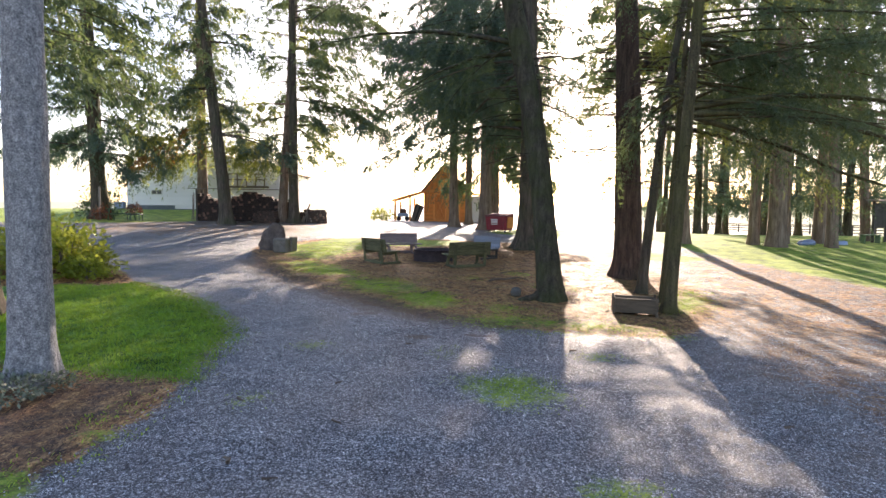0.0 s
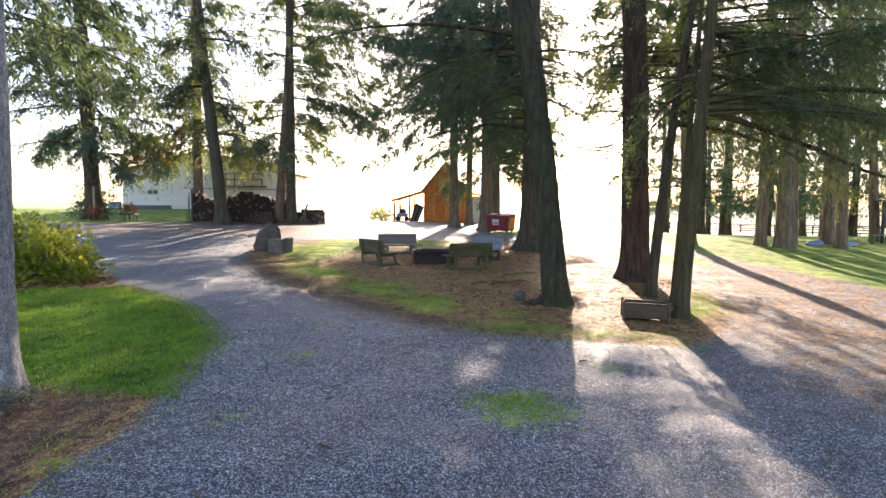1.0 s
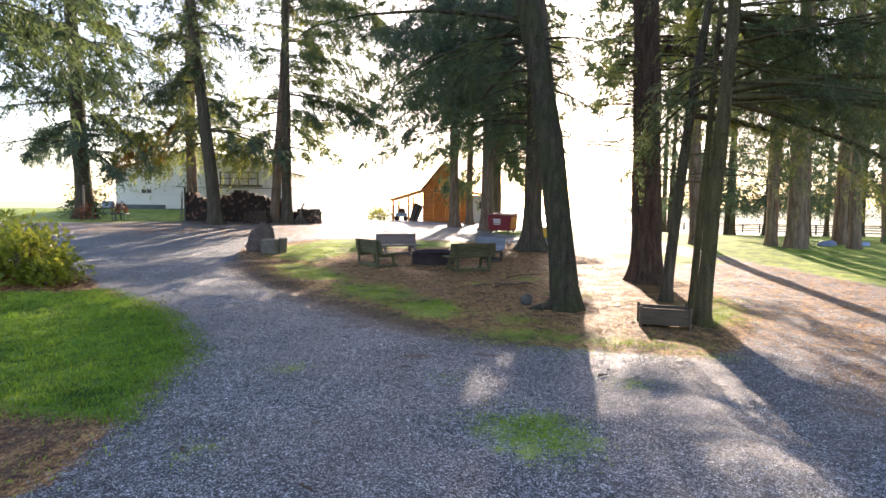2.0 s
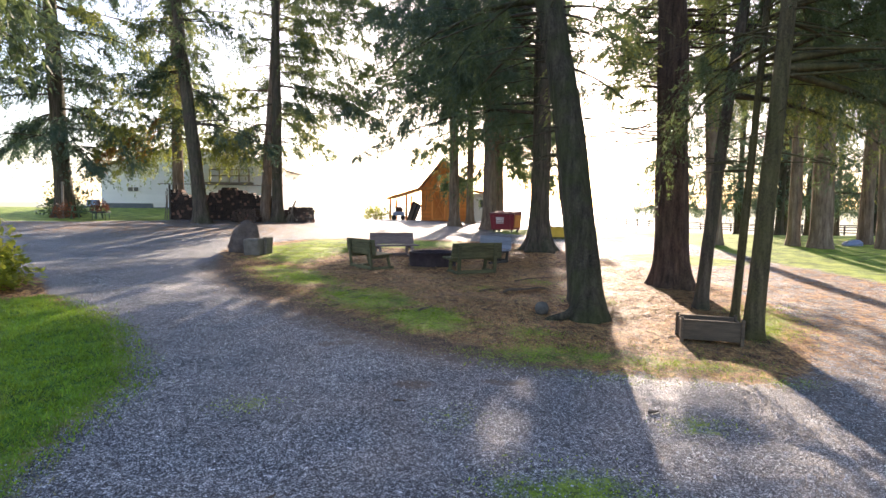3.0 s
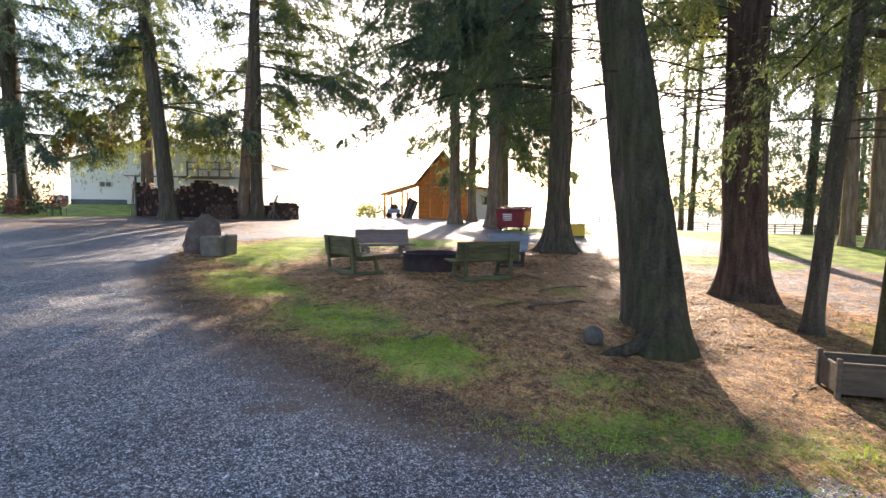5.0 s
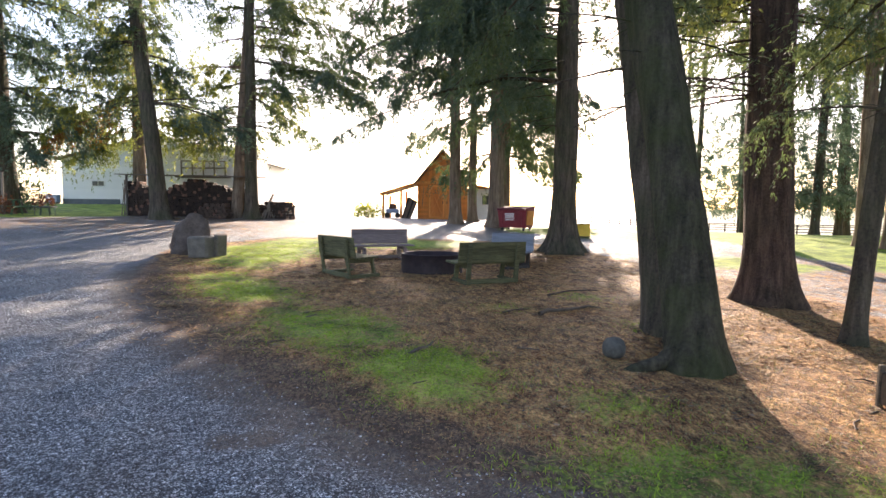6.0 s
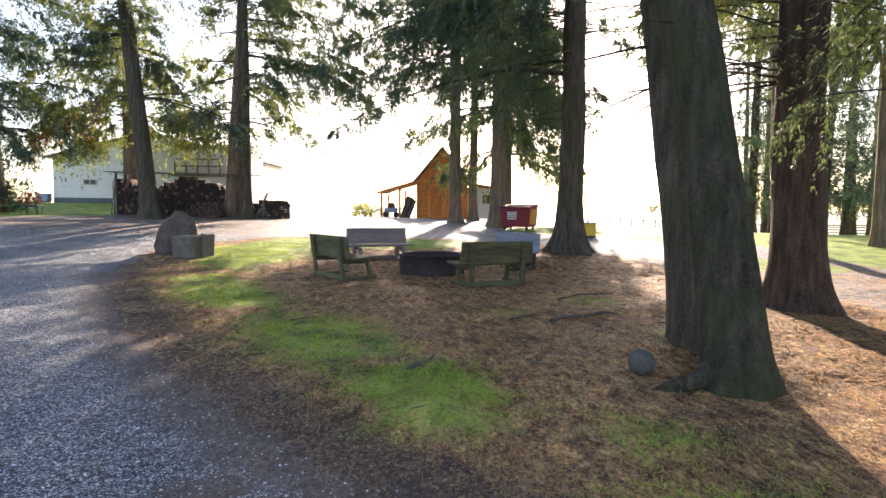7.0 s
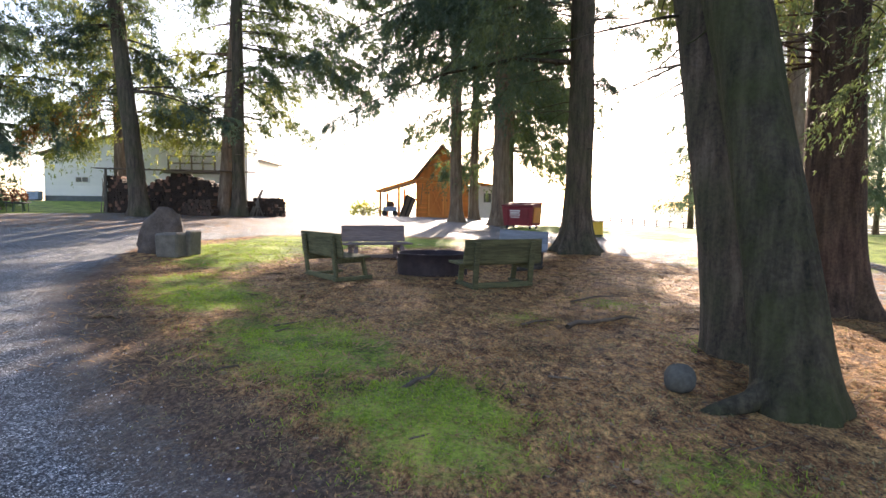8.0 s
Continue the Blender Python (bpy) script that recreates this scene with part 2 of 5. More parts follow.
def add_box(bm, size, m=None, bevel=0.006, wobble=0.0):
    """A board or block: size along x, y, z, centred on m."""
    made = bmesh.ops.create_cube(bm, size=1.0)["verts"]
    bmesh.ops.transform(bm, matrix=(m or Matrix()) @ Matrix.Diagonal((*size, 1)), verts=made)
    if wobble:
        for v in made:
            v.co += Vector([random.uniform(-wobble, wobble) for _ in range(3)])
    if bevel:
        edges = list({e for v in made for e in v.link_edges})
        bmesh.ops.bevel(bm, geom=edges, offset=min(bevel, 0.3 * min(size)), segments=1, affect="EDGES")
    return bm


def box(size, m=None, bevel=0.006, wobble=0.0):
    return add_box(bmesh.new(), size, m, bevel, wobble)


def add_rod(bm, a, b, r0, r1=None, seg=10):
    a, b = Vector(a), Vector(b)
    m = Matrix.Translation((a + b) / 2) @ (b - a).to_track_quat("Z", "Y").to_matrix().to_4x4()
    bmesh.ops.create_cone(bm, cap_ends=True, segments=seg, radius1=r0, radius2=r0 if r1 is None else r1, depth=(b - a).length, matrix=m)
    return bm


def rod(a, b, r0, r1=None, seg=10):
    return add_rod(bmesh.new(), a, b, r0, r1, seg)


def board_between(a, b, w, t, bevel=0.006):
    """A board from a to b, w wide across x, t thick."""
    a, b = Vector(a), Vector(b)
    m = Matrix.Translation((a + b) / 2) @ (b - a).to_track_quat("Z", "X").to_matrix().to_4x4()
    return box((w, t, (b - a).length), m, bevel)


# ---- ground ----
RISE = [(-60, -0.25), (0, -0.26), (8, -0.26), (12, -0.2), (15, -0.1), (18, -0.06), (20.5, -0.01), (22, 0.02), (24, 0.08), (26, 0.2), (30, 0.5), (37, 0.7), (45, 0.75), (60, 0.5), (80, -0.4), (110, -1.3), (3000, -1.5)]


def step(a, b, v):
    v = np.clip((v - a) / (b - a), 0, 1)
    return v * v * (3 - 2 * v)


def ground_np(x, y):
    x, y = np.asarray(x, float), np.asarray(y, float)
    px, pz = zip(*RISE)
    a = sum(np.interp(y + d, px, pz) for d in (-2, -1, 0, 1, 2)) / 5
    z = a - 0.018 * np.clip(x, -14, 14) * (1 - step(60, 100, y))
    z = z + 0.6 * step(38, 52, y) * step(8, 20, -x) * (1 - step(70, 120, y))
    z = z - 1.1 * step(8, 22, x) * step(31, 60, y) * (1 - step(90, 140, y))
    return z


def gz(x, y):
    return float(ground_np(x, y))


def inside(poly, x, y):
    """Signed distance to a closed outline: positive inside."""
    d = np.full(x.shape, 1e9)
    sign = np.zeros(x.shape, bool)
    for (ax, ay), (bx, by) in zip(poly, poly[1:] + poly[:1]):
        ex, ey = bx - ax, by - ay
        t = np.clip(((x - ax) * ex + (y - ay) * ey) / (ex * ex + ey * ey + 1e-9), 0, 1)
        d = np.minimum(d, np.hypot(x - ax - t * ex, y - ay - t * ey))
        cross = ((ay > y) != (by > y)) & (x < ex * (y - ay) / (ey if abs(ey) > 1e-9 else 1e-9) + ax)
        sign ^= cross
    return np.where(sign, d, -d)


VERGE = [(-3.7, -25), (-3.4, 3.5), (-3.33, 4.6), (-3.2, 5.4), (-3.16, 6.3), (-3.2, 7.2), (-3.4, 8.2), (-3.6, 10.1), (-4.1, 11.1), (-5.1, 12.7), (-6.6, 14.2), (-8, 15.6), (-9.3, 17.4), (-12, 19), (-40, 22), (-40, -25)]
LAWN = [(-40, 8.2), (-12, 8.2), (-5.1, 7.95), (-4.3, 7.75), (-3.2, 7.6), (-3.5, 8.6), (-3.6, 10.1), (-4.1, 11.1), (-5.1, 12.7), (-6.6, 14.2), (-7.7, 15.0), (-8.9, 14.5), (-12, 13.9), (-40, 14)]
ISLAND = [(-7.6, 25.0), (-7.2, 23.2), (-6.5, 21.0), (-5.7, 19.2), (-4.6, 17.2), (-3.3, 15.3), (-2.2, 14.0), (-1.3, 13.0), (-0.5, 12.2), (0.3, 11.7), (1.4, 11.3), (2.4, 11.0), (4.1, 10.7), (4.8, 11.2), (5.9, 12.5), (6.8, 14.5), (7.4, 17), (7.6, 19.5), (6.9, 22), (5.8, 24.2), (4.9, 26.6), (3.4, 28.4), (0.1, 28.8), (-3, 28.8), (-5.2, 28.0), (-6.8, 26.6)]
GREEN = [
    [(-5.1, 20.2), (-4.6, 20.9), (-3.7, 19.9), (-2.9, 18.9), (-2.5, 17.6), (-3.2, 17.4), (-4.1, 18.2)],
    [(-2.5, 17.0), (-1.6, 16.9), (-0.7, 16.1), (-0.5, 15.2), (-1.2, 14.6), (-1.9, 15.2), (-2.5, 16.1)],
    [(-0.9, 14.7), (-0.1, 14.9), (0.4, 14.0), (0.25, 13.2), (-0.3, 13.2), (-0.9, 13.9)],
    [(-6.4, 25.6), (-5.2, 27.8), (-1.5, 28.5), (1.0, 28.3), (0.2, 26.6), (-2.8, 25.9), (-3.6, 23.8), (-4.2, 21.6), (-5.6, 22.4)],
    [(0.6, 11.9), (1.6, 12.4), (3.0, 11.9), (4.3, 11.5), (4.4, 11.0), (2.4, 11.2), (0.9, 11.5)],
    [(5.6, 13.2), (6.6, 14.6), (6.9, 16.0), (6.2, 15.0), (5.5, 13.9)],
    [(2.8, 33.4), (4.6, 31.5), (8.2, 29.6), (9.4, 31.0), (9.4, 36.5), (9, 60), (60, 60), (70, 30), (70, 8), (19, 13.2), (14.6, 15.6), (13.4, 18.2), (12.9, 22), (11.8, 27), (11, 32), (8, 37), (3.2, 36.4)],
    [(-60, 33.6), (-22, 34.6), (-17.6, 35.4), (-14.8, 37.2), (-15, 44), (-11, 60), (-60, 60)],
    [(6.4, 24.4), (9.6, 23.4), (11.2, 24.6), (9.5, 26.3), (7, 26.2)],
]
SPOTS = [(-3.55, 4.6, 0.55, 0.75), (-3.3, 5.7, 0.35, 0.5), (1.0, 7.55, 0.95, 0.7), (-2.05, 9.6, 0.45, 0.42), (1.55, 4.75, 0.6, 0.56), (0.2, 9.3, 0.4, 0.35), (2.6, 9.2, 0.5, 0.4), (-2.2, 6.9, 0.4, 0.35), (1.5, 13.1, 0.7, 0.45), (3.3, 16.3, 0.9, 0.5), (2.6, 18.9, 0.8, 0.45), (0.9, 17.6, 0.6, 0.42)]


def zones(x, y):
    """How much grass, litter and open field lies at each place."""
    grass = np.zeros_like(x)
    for poly, soft, top in [(LAWN, 0.45, 1.0)] + [(q, 0.9, 0.68 if k == 4 else 1.0) for k, q in enumerate(GREEN)]:
        grass = np.maximum(grass, top * step(-soft, soft, inside(poly, x, y)))
    for sx, sy, r, top in SPOTS:
        grass = np.maximum(grass, top * (1 - step(0.2 * r, 1.2 * r, np.hypot(x - sx, y - sy))))
    litter = np.maximum(step(-0.35, 0.35, inside(VERGE, x, y)), step(-0.6, 0.5, inside(ISLAND, x, y)))
    # needles drift over the drive's right side
    litter = np.maximum(litter, 0.5 * step(3.6, 6.0, x) * step(34, 24, y) * step(20, 13, x))
    litter = np.maximum(litter, 0.42 * step(-4, -7, x) * step(24, 30, y) * step(42, 37, y))
    field = step(45, 70, y) * (1 - step(20, 45, -x) * 0)
    field = np.maximum(field, np.maximum(step(45, 80, np.abs(x)), step(-30, -60, y)))
    soil = 1.1 * np.exp(-((inside(ISLAND, x, y) - 0.05) / 0.6) ** 2) * step(3.5, 0.0, x) * step(24, 20, y)
    soil = np.maximum(soil, 0.52 * step(-0.1, 0.4, inside(VERGE, x, y)) * step(9.5, 8.0, y))
    # trodden dirt works up through the stone on the east half of the drive
    soil = np.maximum(soil, 0.4 * step(0.2, 4.5, x) * step(13.5, 10.0, y))
    # damp hollows where the stone has worn away
    for hx, hy, rx, ry in ((-0.33, 10.47, 0.27, 0.17), (0.77, 10.5, 0.3, 0.14), (-1.5, 12.2, 0.3, 0.2)):
        soil = np.maximum(soil, 1.1 - 1.1 * step(0.5, 1.3, np.hypot((x - hx) / rx, (y - hy) / ry)))
    return grass, litter, field, soil


def spread(core_lo, core_hi, fine, lo, hi):
    core = list(np.arange(core_lo, core_hi + 1e-6, fine))
    up, s = [core[-1]], fine
    while up[-1] < hi:
        s *= 1.17
        up.append(min(hi, up[-1] + s))
    down, s = [core[0]], fine
    while down[-1] > lo:
        s *= 1.17
        down.append(max(lo, down[-1] - s))
    return np.array(down[:0:-1] + core + up[1:])


gx, gy = spread(-9, 9, 0.09, -2500, 2500), spread(3, 27, 0.09, -400, 3000)
GX, GY = np.meshgrid(gx, gy)
GZ = ground_np(GX, GY)
Z_GRASS, Z_LITTER, Z_FIELD, Z_SOIL = zones(GX, GY)
rng = np.random.default_rng(5)


def lumps(x, y, seed, size):
    """Smooth random relief from a few crossed waves."""
    r = np.random.default_rng(seed)
    out = np.zeros_like(x)
    for _ in range(14):
        a, k = r.uniform(0, 2 * math.pi), r.uniform(0.6, 1.8) * 2 * math.pi / size
        out += np.sin(k * (x * math.cos(a) + y * math.sin(a)) + r.uniform(0, 6.28))
    return out / 14 ** 0.5


near = np.exp(-((GX / 40) ** 2 + ((GY - 15) / 40) ** 2))
GZ = GZ + near * (0.018 * lumps(GX, GY, 1, 2.2) + 0.008 * lumps(GX, GY, 2, 0.6)) + near * 0.02 * Z_GRASS
nx, ny = len(gx), len(gy)
idx = np.arange(nx * ny).reshape(ny, nx)
quads = np.stack([idx[:-1, :-1], idx[:-1, 1:], idx[1:, 1:], idx[1:, :-1]], -1).reshape(-1, 4)
ground = mesh_np("ground", np.stack([GX, GY, GZ], -1).reshape(-1, 3), quads, M_GROUND, smooth=True)
for key, arr in (("grass", Z_GRASS), ("litter", Z_LITTER), ("field", Z_FIELD), ("soil", Z_SOIL), ("lawn", step(-0.4, 0.4, inside(LAWN, GX, GY)))):
    at = ground.data.attributes.new(key, "FLOAT", "POINT")
    at.data.foreach_set("value", arr.astype(np.float32).ravel())
tagged(ground, "gravel drive, lawn and needle-strewn soil under tall conifers", "ground", kind="structure")


# ---- trees ----
THIN = -0.55


def unit(v):
    return v / np.maximum(np.linalg.norm(v, axis=-1, keepdims=True), 1e-9)


class Leaves:
    """Gathers small leaves: kites, or plain pointed sprigs."""

    def __init__(self, kite=True):
        self.v, self.kite = [], kite

    def add(self, base, way, normal, length, width):
        side = unit(np.cross(way, normal)) * width[:, None] * 0.5
        if not self.kite:
            self.v.append(np.stack([base + side, base + way * length[:, None], base - side], 1))
            return
        mid = base + way * (length * 0.45)[:, None]
        self.v.append(np.stack([base, mid + side, base + way * length[:, None], mid - side], 1))

    def build(self, name, material, parent):
        v = np.concatenate(self.v)
        return mesh_np(name, v.reshape(-1, 3), np.arange(v.shape[0] * v.shape[1]).reshape(-1, v.shape[1]), material, parent)


def tube(points, radii, seg):
    """A tapered tube along points: vertices and quads."""
    points = np.asarray(points)
    along = unit(np.gradient(points, axis=0))
    ref = np.where(np.abs(along[:, 2:3]) > 0.9, np.array([[1.0, 0, 0]]), np.array([[0, 0, 1.0]]))
    u = unit(np.cross(along, ref))
    w = np.cross(along, u)
    a = np.linspace(0, 2 * math.pi, seg, endpoint=False)
    ring = points[:, None] + np.asarray(radii)[:, None, None] * (np.cos(a)[None, :, None] * u[:, None] + np.sin(a)[None, :, None] * w[:, None])
    n = len(points)
    i = np.arange(n * seg).reshape(n, seg)
    q = np.stack([i[:-1], np.roll(i[:-1], -1, 1), np.roll(i[1:], -1, 1), i[1:]], -1).reshape(-1, 4)
    return ring.reshape(-1, 3), q


def trunk_mesh(parent, r0, height, lean, bend, material, seed, seg=18, flare=0.8, roots=5, rough=0.03, fine=0.35, thin=0.62):
    r = np.random.default_rng(seed)
    hs, h, s = [-0.25], -0.25, fine * 0.35
    while h < height:
        s = min(s * 1.08, 1.2)
        h += s
        hs.append(min(h, height))
    hs = np.array(hs)
    a = np.linspace(0, 2 * math.pi, seg, endpoint=False)
    hh, aa = np.meshgrid(np.maximum(hs, 0), a, indexing="ij")
    ph = r.uniform(0, 6.28, 8)
    rad = r0 * (1 - thin * hh / height)
    lobe = 0.5 + 0.5 * np.cos(roots * aa + ph[0] + 0.6 * np.sin(2 * aa + ph[1]))
    rad = rad + r0 * flare * np.exp(-hh / (0.9 * r0 + 0.06)) * (0.35 + 0.65 * lobe)
    rad = rad + rough * r0 * (np.sin(3 * aa + 0.9 * hh + ph[2]) + 0.8 * np.sin(5 * aa - 1.3 * hh + ph[3]) + 0.6 * np.sin(2 * aa + 2.1 * hh + ph[4]))
    if seg >= 32:
        ridge = np.sin(aa * 19 + 1.5 * np.sin(hh * 2.2 + ph[5]) + 2.0 * np.sin(aa * 3 + hh * 1.1)) + 0.7 * np.sin(aa * 31 + 2.2 * np.sin(hh * 3.1 + ph[6]))
        rad = rad + rough * 0.28 * r0 * ridge + r.normal(0, 0.0025, rad.shape)
    cx, cy = centre_line(hh, height, lean, bend)
    v = np.stack([cx + rad * np.cos(aa), cy + rad * np.sin(aa), np.where(hs[:, None] < 0, hs[:, None], hh)], -1)
    n = len(hs)
    i = np.arange(n * seg).reshape(n, seg)
    q = np.stack([i[:-1], np.roll(i[:-1], -1, 1), np.roll(i[1:], -1, 1), i[1:]], -1).reshape(-1, 4)
    return mesh_np("trunk", v.reshape(-1, 3), q, material, parent, smooth=True)


def centre_line(h, height, lean, bend):
    s = h / 10.0
    return lean[0] * h + bend[0] * s * s, lean[1] * h + bend[1] * s * s


def limb_points(rs, start, azimuth, length, rise, droop, n=9):
    t = np.linspace(0, 1, n)
    wob = np.cumsum(rs.normal(0, 0.09, n)) * 0.6
    out = t * length
    x = start[0] + out * np.cos(azimuth + wob * 0.5)
    y = start[1] + out * np.sin(azimuth + wob * 0.5)
    z = start[2] + out * rise - droop * length * t ** 2 + 0.06 * wob * length
    low = min(2.6, start[2])
    z = np.where(z < low + 0.6, low + 0.6 * np.exp((np.minimum(z, low + 0.6) - low - 0.6) / 0.6), z)
    return np.stack([x, y, z], -1)


WAVE_RNG = np.random.default_rng(77)
WAVE_WAYS = unit(WAVE_RNG.normal(0, 1, (9, 3))) * (2 * math.pi / WAVE_RNG.uniform(0.35, 1.1, 9))[:, None]
CLUMP_WAYS = unit(WAVE_RNG.normal(0, 1, (7, 3)) * np.array([1, 1, 1.3])) * (2 * math.pi / WAVE_RNG.uniform(1.3, 3.6, 7))[:, None]


def gaps(p, shift):
    """Uneven small tufts in space: below 0 a twig is bare."""
    return np.sin(p @ WAVE_WAYS.T + shift).sum(-1) / 2.1


def clumps(p, shift):
    """Large clumps shared by all boughs of a tree: below 0 the crown is open."""
    return np.sin(p @ CLUMP_WAYS.T + shift).sum(-1) / 1.9


def foliage(leaves, rs, pts, step_len, leaf, dense, twig_len, hang, thin, shift, slim=0.3):
    """Side twigs along a limb, each with two ranks of leaflets, in drooping sprays that gather in clumps."""
    seg_len = np.linalg.norm(np.diff(pts, axis=0), axis=1)
    cum = np.r_[0, np.cumsum(seg_len)]
    total = cum[-1]
    s = np.arange(min(0.3 * total, 0.9), total, step_len)
    ph = rs.uniform(0, 6.28, 2)
    s = s[np.sin(s * 4.9 + ph[0]) + 0.7 * np.sin(s * 11.0 + ph[1]) > -0.6]
    if len(s) == 0:
        return
    s = np.clip(s + rs.normal(0, step_len * 0.6, len(s)), 0.15 * total, total)
    base = np.stack([np.interp(s, cum, pts[:, k]) for k in range(3)], -1)
    ahead = unit(np.stack([np.interp(s + 0.1, cum, pts[:, k]) for k in range(3)], -1) - np.stack([np.interp(s - 0.1, cum, pts[:, k]) for k in range(3)], -1))
    side = unit(np.cross(ahead, np.array([0, 0, 1.0])))
    sign = np.where(rs.random(len(s)) < 0.5, 1.0, -1.0)[:, None]
    way = unit(ahead * rs.uniform(0.2, 1.0, (len(s), 1)) + side * sign * rs.uniform(0.3, 1.0, (len(s), 1)) + np.array([0, 0, 1.0]) * rs.normal(-hang, 0.5, (len(s), 1)))
    tl = twig_len * (0.5 + 0.8 * np.sin(np.pi * np.clip(s / total, 0.1, 0.95))) * rs.uniform(0.4, 1.5, len(s))
    k = max(3, int(1.15 * dense))
    u = (np.arange(k) + 0.5) / k
    # leaflet places along every twig
    p = base[:, None] + way[:, None] * (tl[:, None] * u)[..., None]
    p[..., 2] -= (hang * 0.6 + 0.12) * tl[:, None] * u ** 2
    tside = unit(np.cross(way, np.array([0, 0, 1.0])))
    full = (gaps(p, shift) > rs.normal(thin, 0.2, p.shape[:2])) & (clumps(p, shift) > rs.normal(thin - 0.12, 0.16, p.shape[:2]))
    p = p + rs.normal(0, 0.3 * leaf, p.shape)
    for sg in (1.0, -1.0):
        w = way[:, None] * rs.uniform(0.4, 1.0, p.shape[:2])[..., None] + sg * tside[:, None] * rs.uniform(0.2, 1.0, p.shape[:2])[..., None]
        w = w + rs.normal(0, 0.34, p.shape) + np.array([0, 0, -0.2 - hang * 0.4])
        w = unit(w)[full]
        nrm = unit(np.array([0, 0, 1.0]) + rs.normal(0, 0.6, w.shape))
        size = leaf * rs.uniform(0.55, 1.5, len(w))
        leaves.add(p[full] + rs.normal(0, 0.012, w.shape), w, nrm, size, size * rs.uniform(0.7 * slim, 1.3 * slim, len(w)))


def conifer(x, y, r0, height, label, material=None, needles=None, lean=(0, 0), bend=(0, 0), low=5.0, reach=4.0, limbs=46, seed=1, seg=18, leaf=0.068,
            step_len=0.04, dense=31, twig=0.8, hang=0.45, rise=0.12, droop=0.32, stubs=10, flare=0.8, toward=None, favour=0.0, group="conifers of the grove", rust=0, rough=0.03, top_r=0.25, extra=(), bare=(), wisps=(), clear=0.0, thin=THIN, together=3, slim=0.26, taper=0.62, open_side=None):
    rs = np.random.default_rng(seed)
    tree = thing("conifer_tree", pose(x, y, gz(x, y)), label, "tree", group)
    trunk_mesh(tree, r0, height, lean, bend, material or M_BARK_DARK, seed, seg, flare, rough=rough, thin=taper)
    lv, lq, nv = [], [], 0
    leaves, dry = Leaves(False), Leaves(False)
    shift = rs.uniform(0, 6.28)

    def limb(h, az, length, rise_, droop_, fol, r_base, open_=None, cover=thin):
        nonlocal nv
        cx, cy = centre_line(h, height, lean, bend)
        pts = limb_points(rs, (cx, cy, h), az, length, rise_, droop_)
        v, q = tube(pts, np.linspace(r_base, 0.007, len(pts)), 4)
        lv.append(v), lq.append(q + nv)
        nv += len(v)
        if fol:
            far = 1.0 + 1.6 * max(0, min(1, (h - 2.5 - 0.36 * y) / 4))
            foliage(dry if (rust and rs.random() < rust and h < low + 3) else leaves, rs, pts, step_len * far, leaf * far ** 0.8, dense / far ** 0.5, twig, hang, cover if open_ is None else open_, shift, slim)
        if not fol or open_ is not None:
            # bare dead branchlets
            for _ in range(int(length * 2.6)):
                t = rs.uniform(0.2, 0.95)
                p = pts[int(t * (len(pts) - 1))]
                a2 = az + rs.choice([-1, 1]) * rs.uniform(0.4, 1.1)
                ln = rs.uniform(0.15, 0.5) * length * (1.1 - t)
                q2 = limb_points(rs, p, a2, ln, rs.uniform(-0.5, 0.25), 0.25, 4)
                v, q = tube(q2, np.linspace(0.009, 0.004, 4), 3)
                lv.append(v), lq.append(q + nv)
                nv += len(v)

    # boughs stand in loose tiers with open air between
    tiers = max(1, limbs // together)
    for i in range(limbs):
        tier = i // together
        f = min(0.995, (tier + rs.uniform(0.1, 0.9)) / tiers)
        h = low + (height - low) * f ** 1.15
        az = tier * 2.399 + rs.uniform(-0.75, 0.75)
        size = reach * ((1 - f) ** 0.75 * (1 - top_r) + top_r * (1 - f) ** 0.3) * rs.uniform(0.35, 1.3)
        if toward is not None:
            size *= 1 + favour * math.cos(az - radians(toward))
        # the side towards the drive stays open
        size *= 1 - clear * max(0.0, -math.sin(az))
        size = min(size, 7.5)
        shorn = (clear and math.sin(az) < -0.3) or (open_side is not None and math.cos(az - radians(open_side)) > 0.0)
        size *= 0.45 if shorn else 1.0
        limb(h, az, max(0.5, size), rise + rs.normal(0, 0.17), droop * rs.uniform(0.4, 1.45), not shorn, 0.016 + 0.008 * size)
    for h, deg, length, rise_, droop_, *full in extra:
        h, deg, length = h + rs.normal(0, 0.22), deg + rs.normal(0, 11), length * rs.uniform(0.75, 1.12)
        limb(h, radians(deg), length, rise_ + rs.normal(0, 0.1), droop_ * rs.uniform(0.6, 1.6), True, 0.011 + 0.003 * length, None, full[0] if full else thin)
    for h, deg, length, rise_, droop_ in wisps:
        limb(h + rs.normal(0, 0.15), radians(deg + rs.normal(0, 9)), length * rs.uniform(0.8, 1.15), rise_ + rs.normal(0, 0.1), droop_ * rs.uniform(0.6, 1.6), True, 0.012 + 0.005 * length, 0.3)
    for h, deg, length, rise_, droop_ in bare:
        limb(h + rs.normal(0, 0.15), radians(deg + rs.normal(0, 9)), length * rs.uniform(0.8, 1.15), rise_ + rs.normal(0, 0.1), droop_, False, 0.012 + 0.007 * length)
    for _ in range(stubs):
        h = rs.uniform(max(2.4, low - 2.2), low + 2.5)
        limb(h, rs.uniform(0, 6.28), rs.uniform(0.5, 1.9), rs.uniform(-0.15, 0.25), 0.2, False, 0.016)
    tagged(mesh_np("branchwork", np.concatenate(lv), np.concatenate(lq), material or M_BARK_DARK, tree, smooth=True), kind="stuff")
    leaves.build("crown", needles or M_NEEDLE, tree)
    if dry.v:
        dry.build("dead_foliage", M_RUST, tree)["label"] = "rust-brown hanging dead sprays"
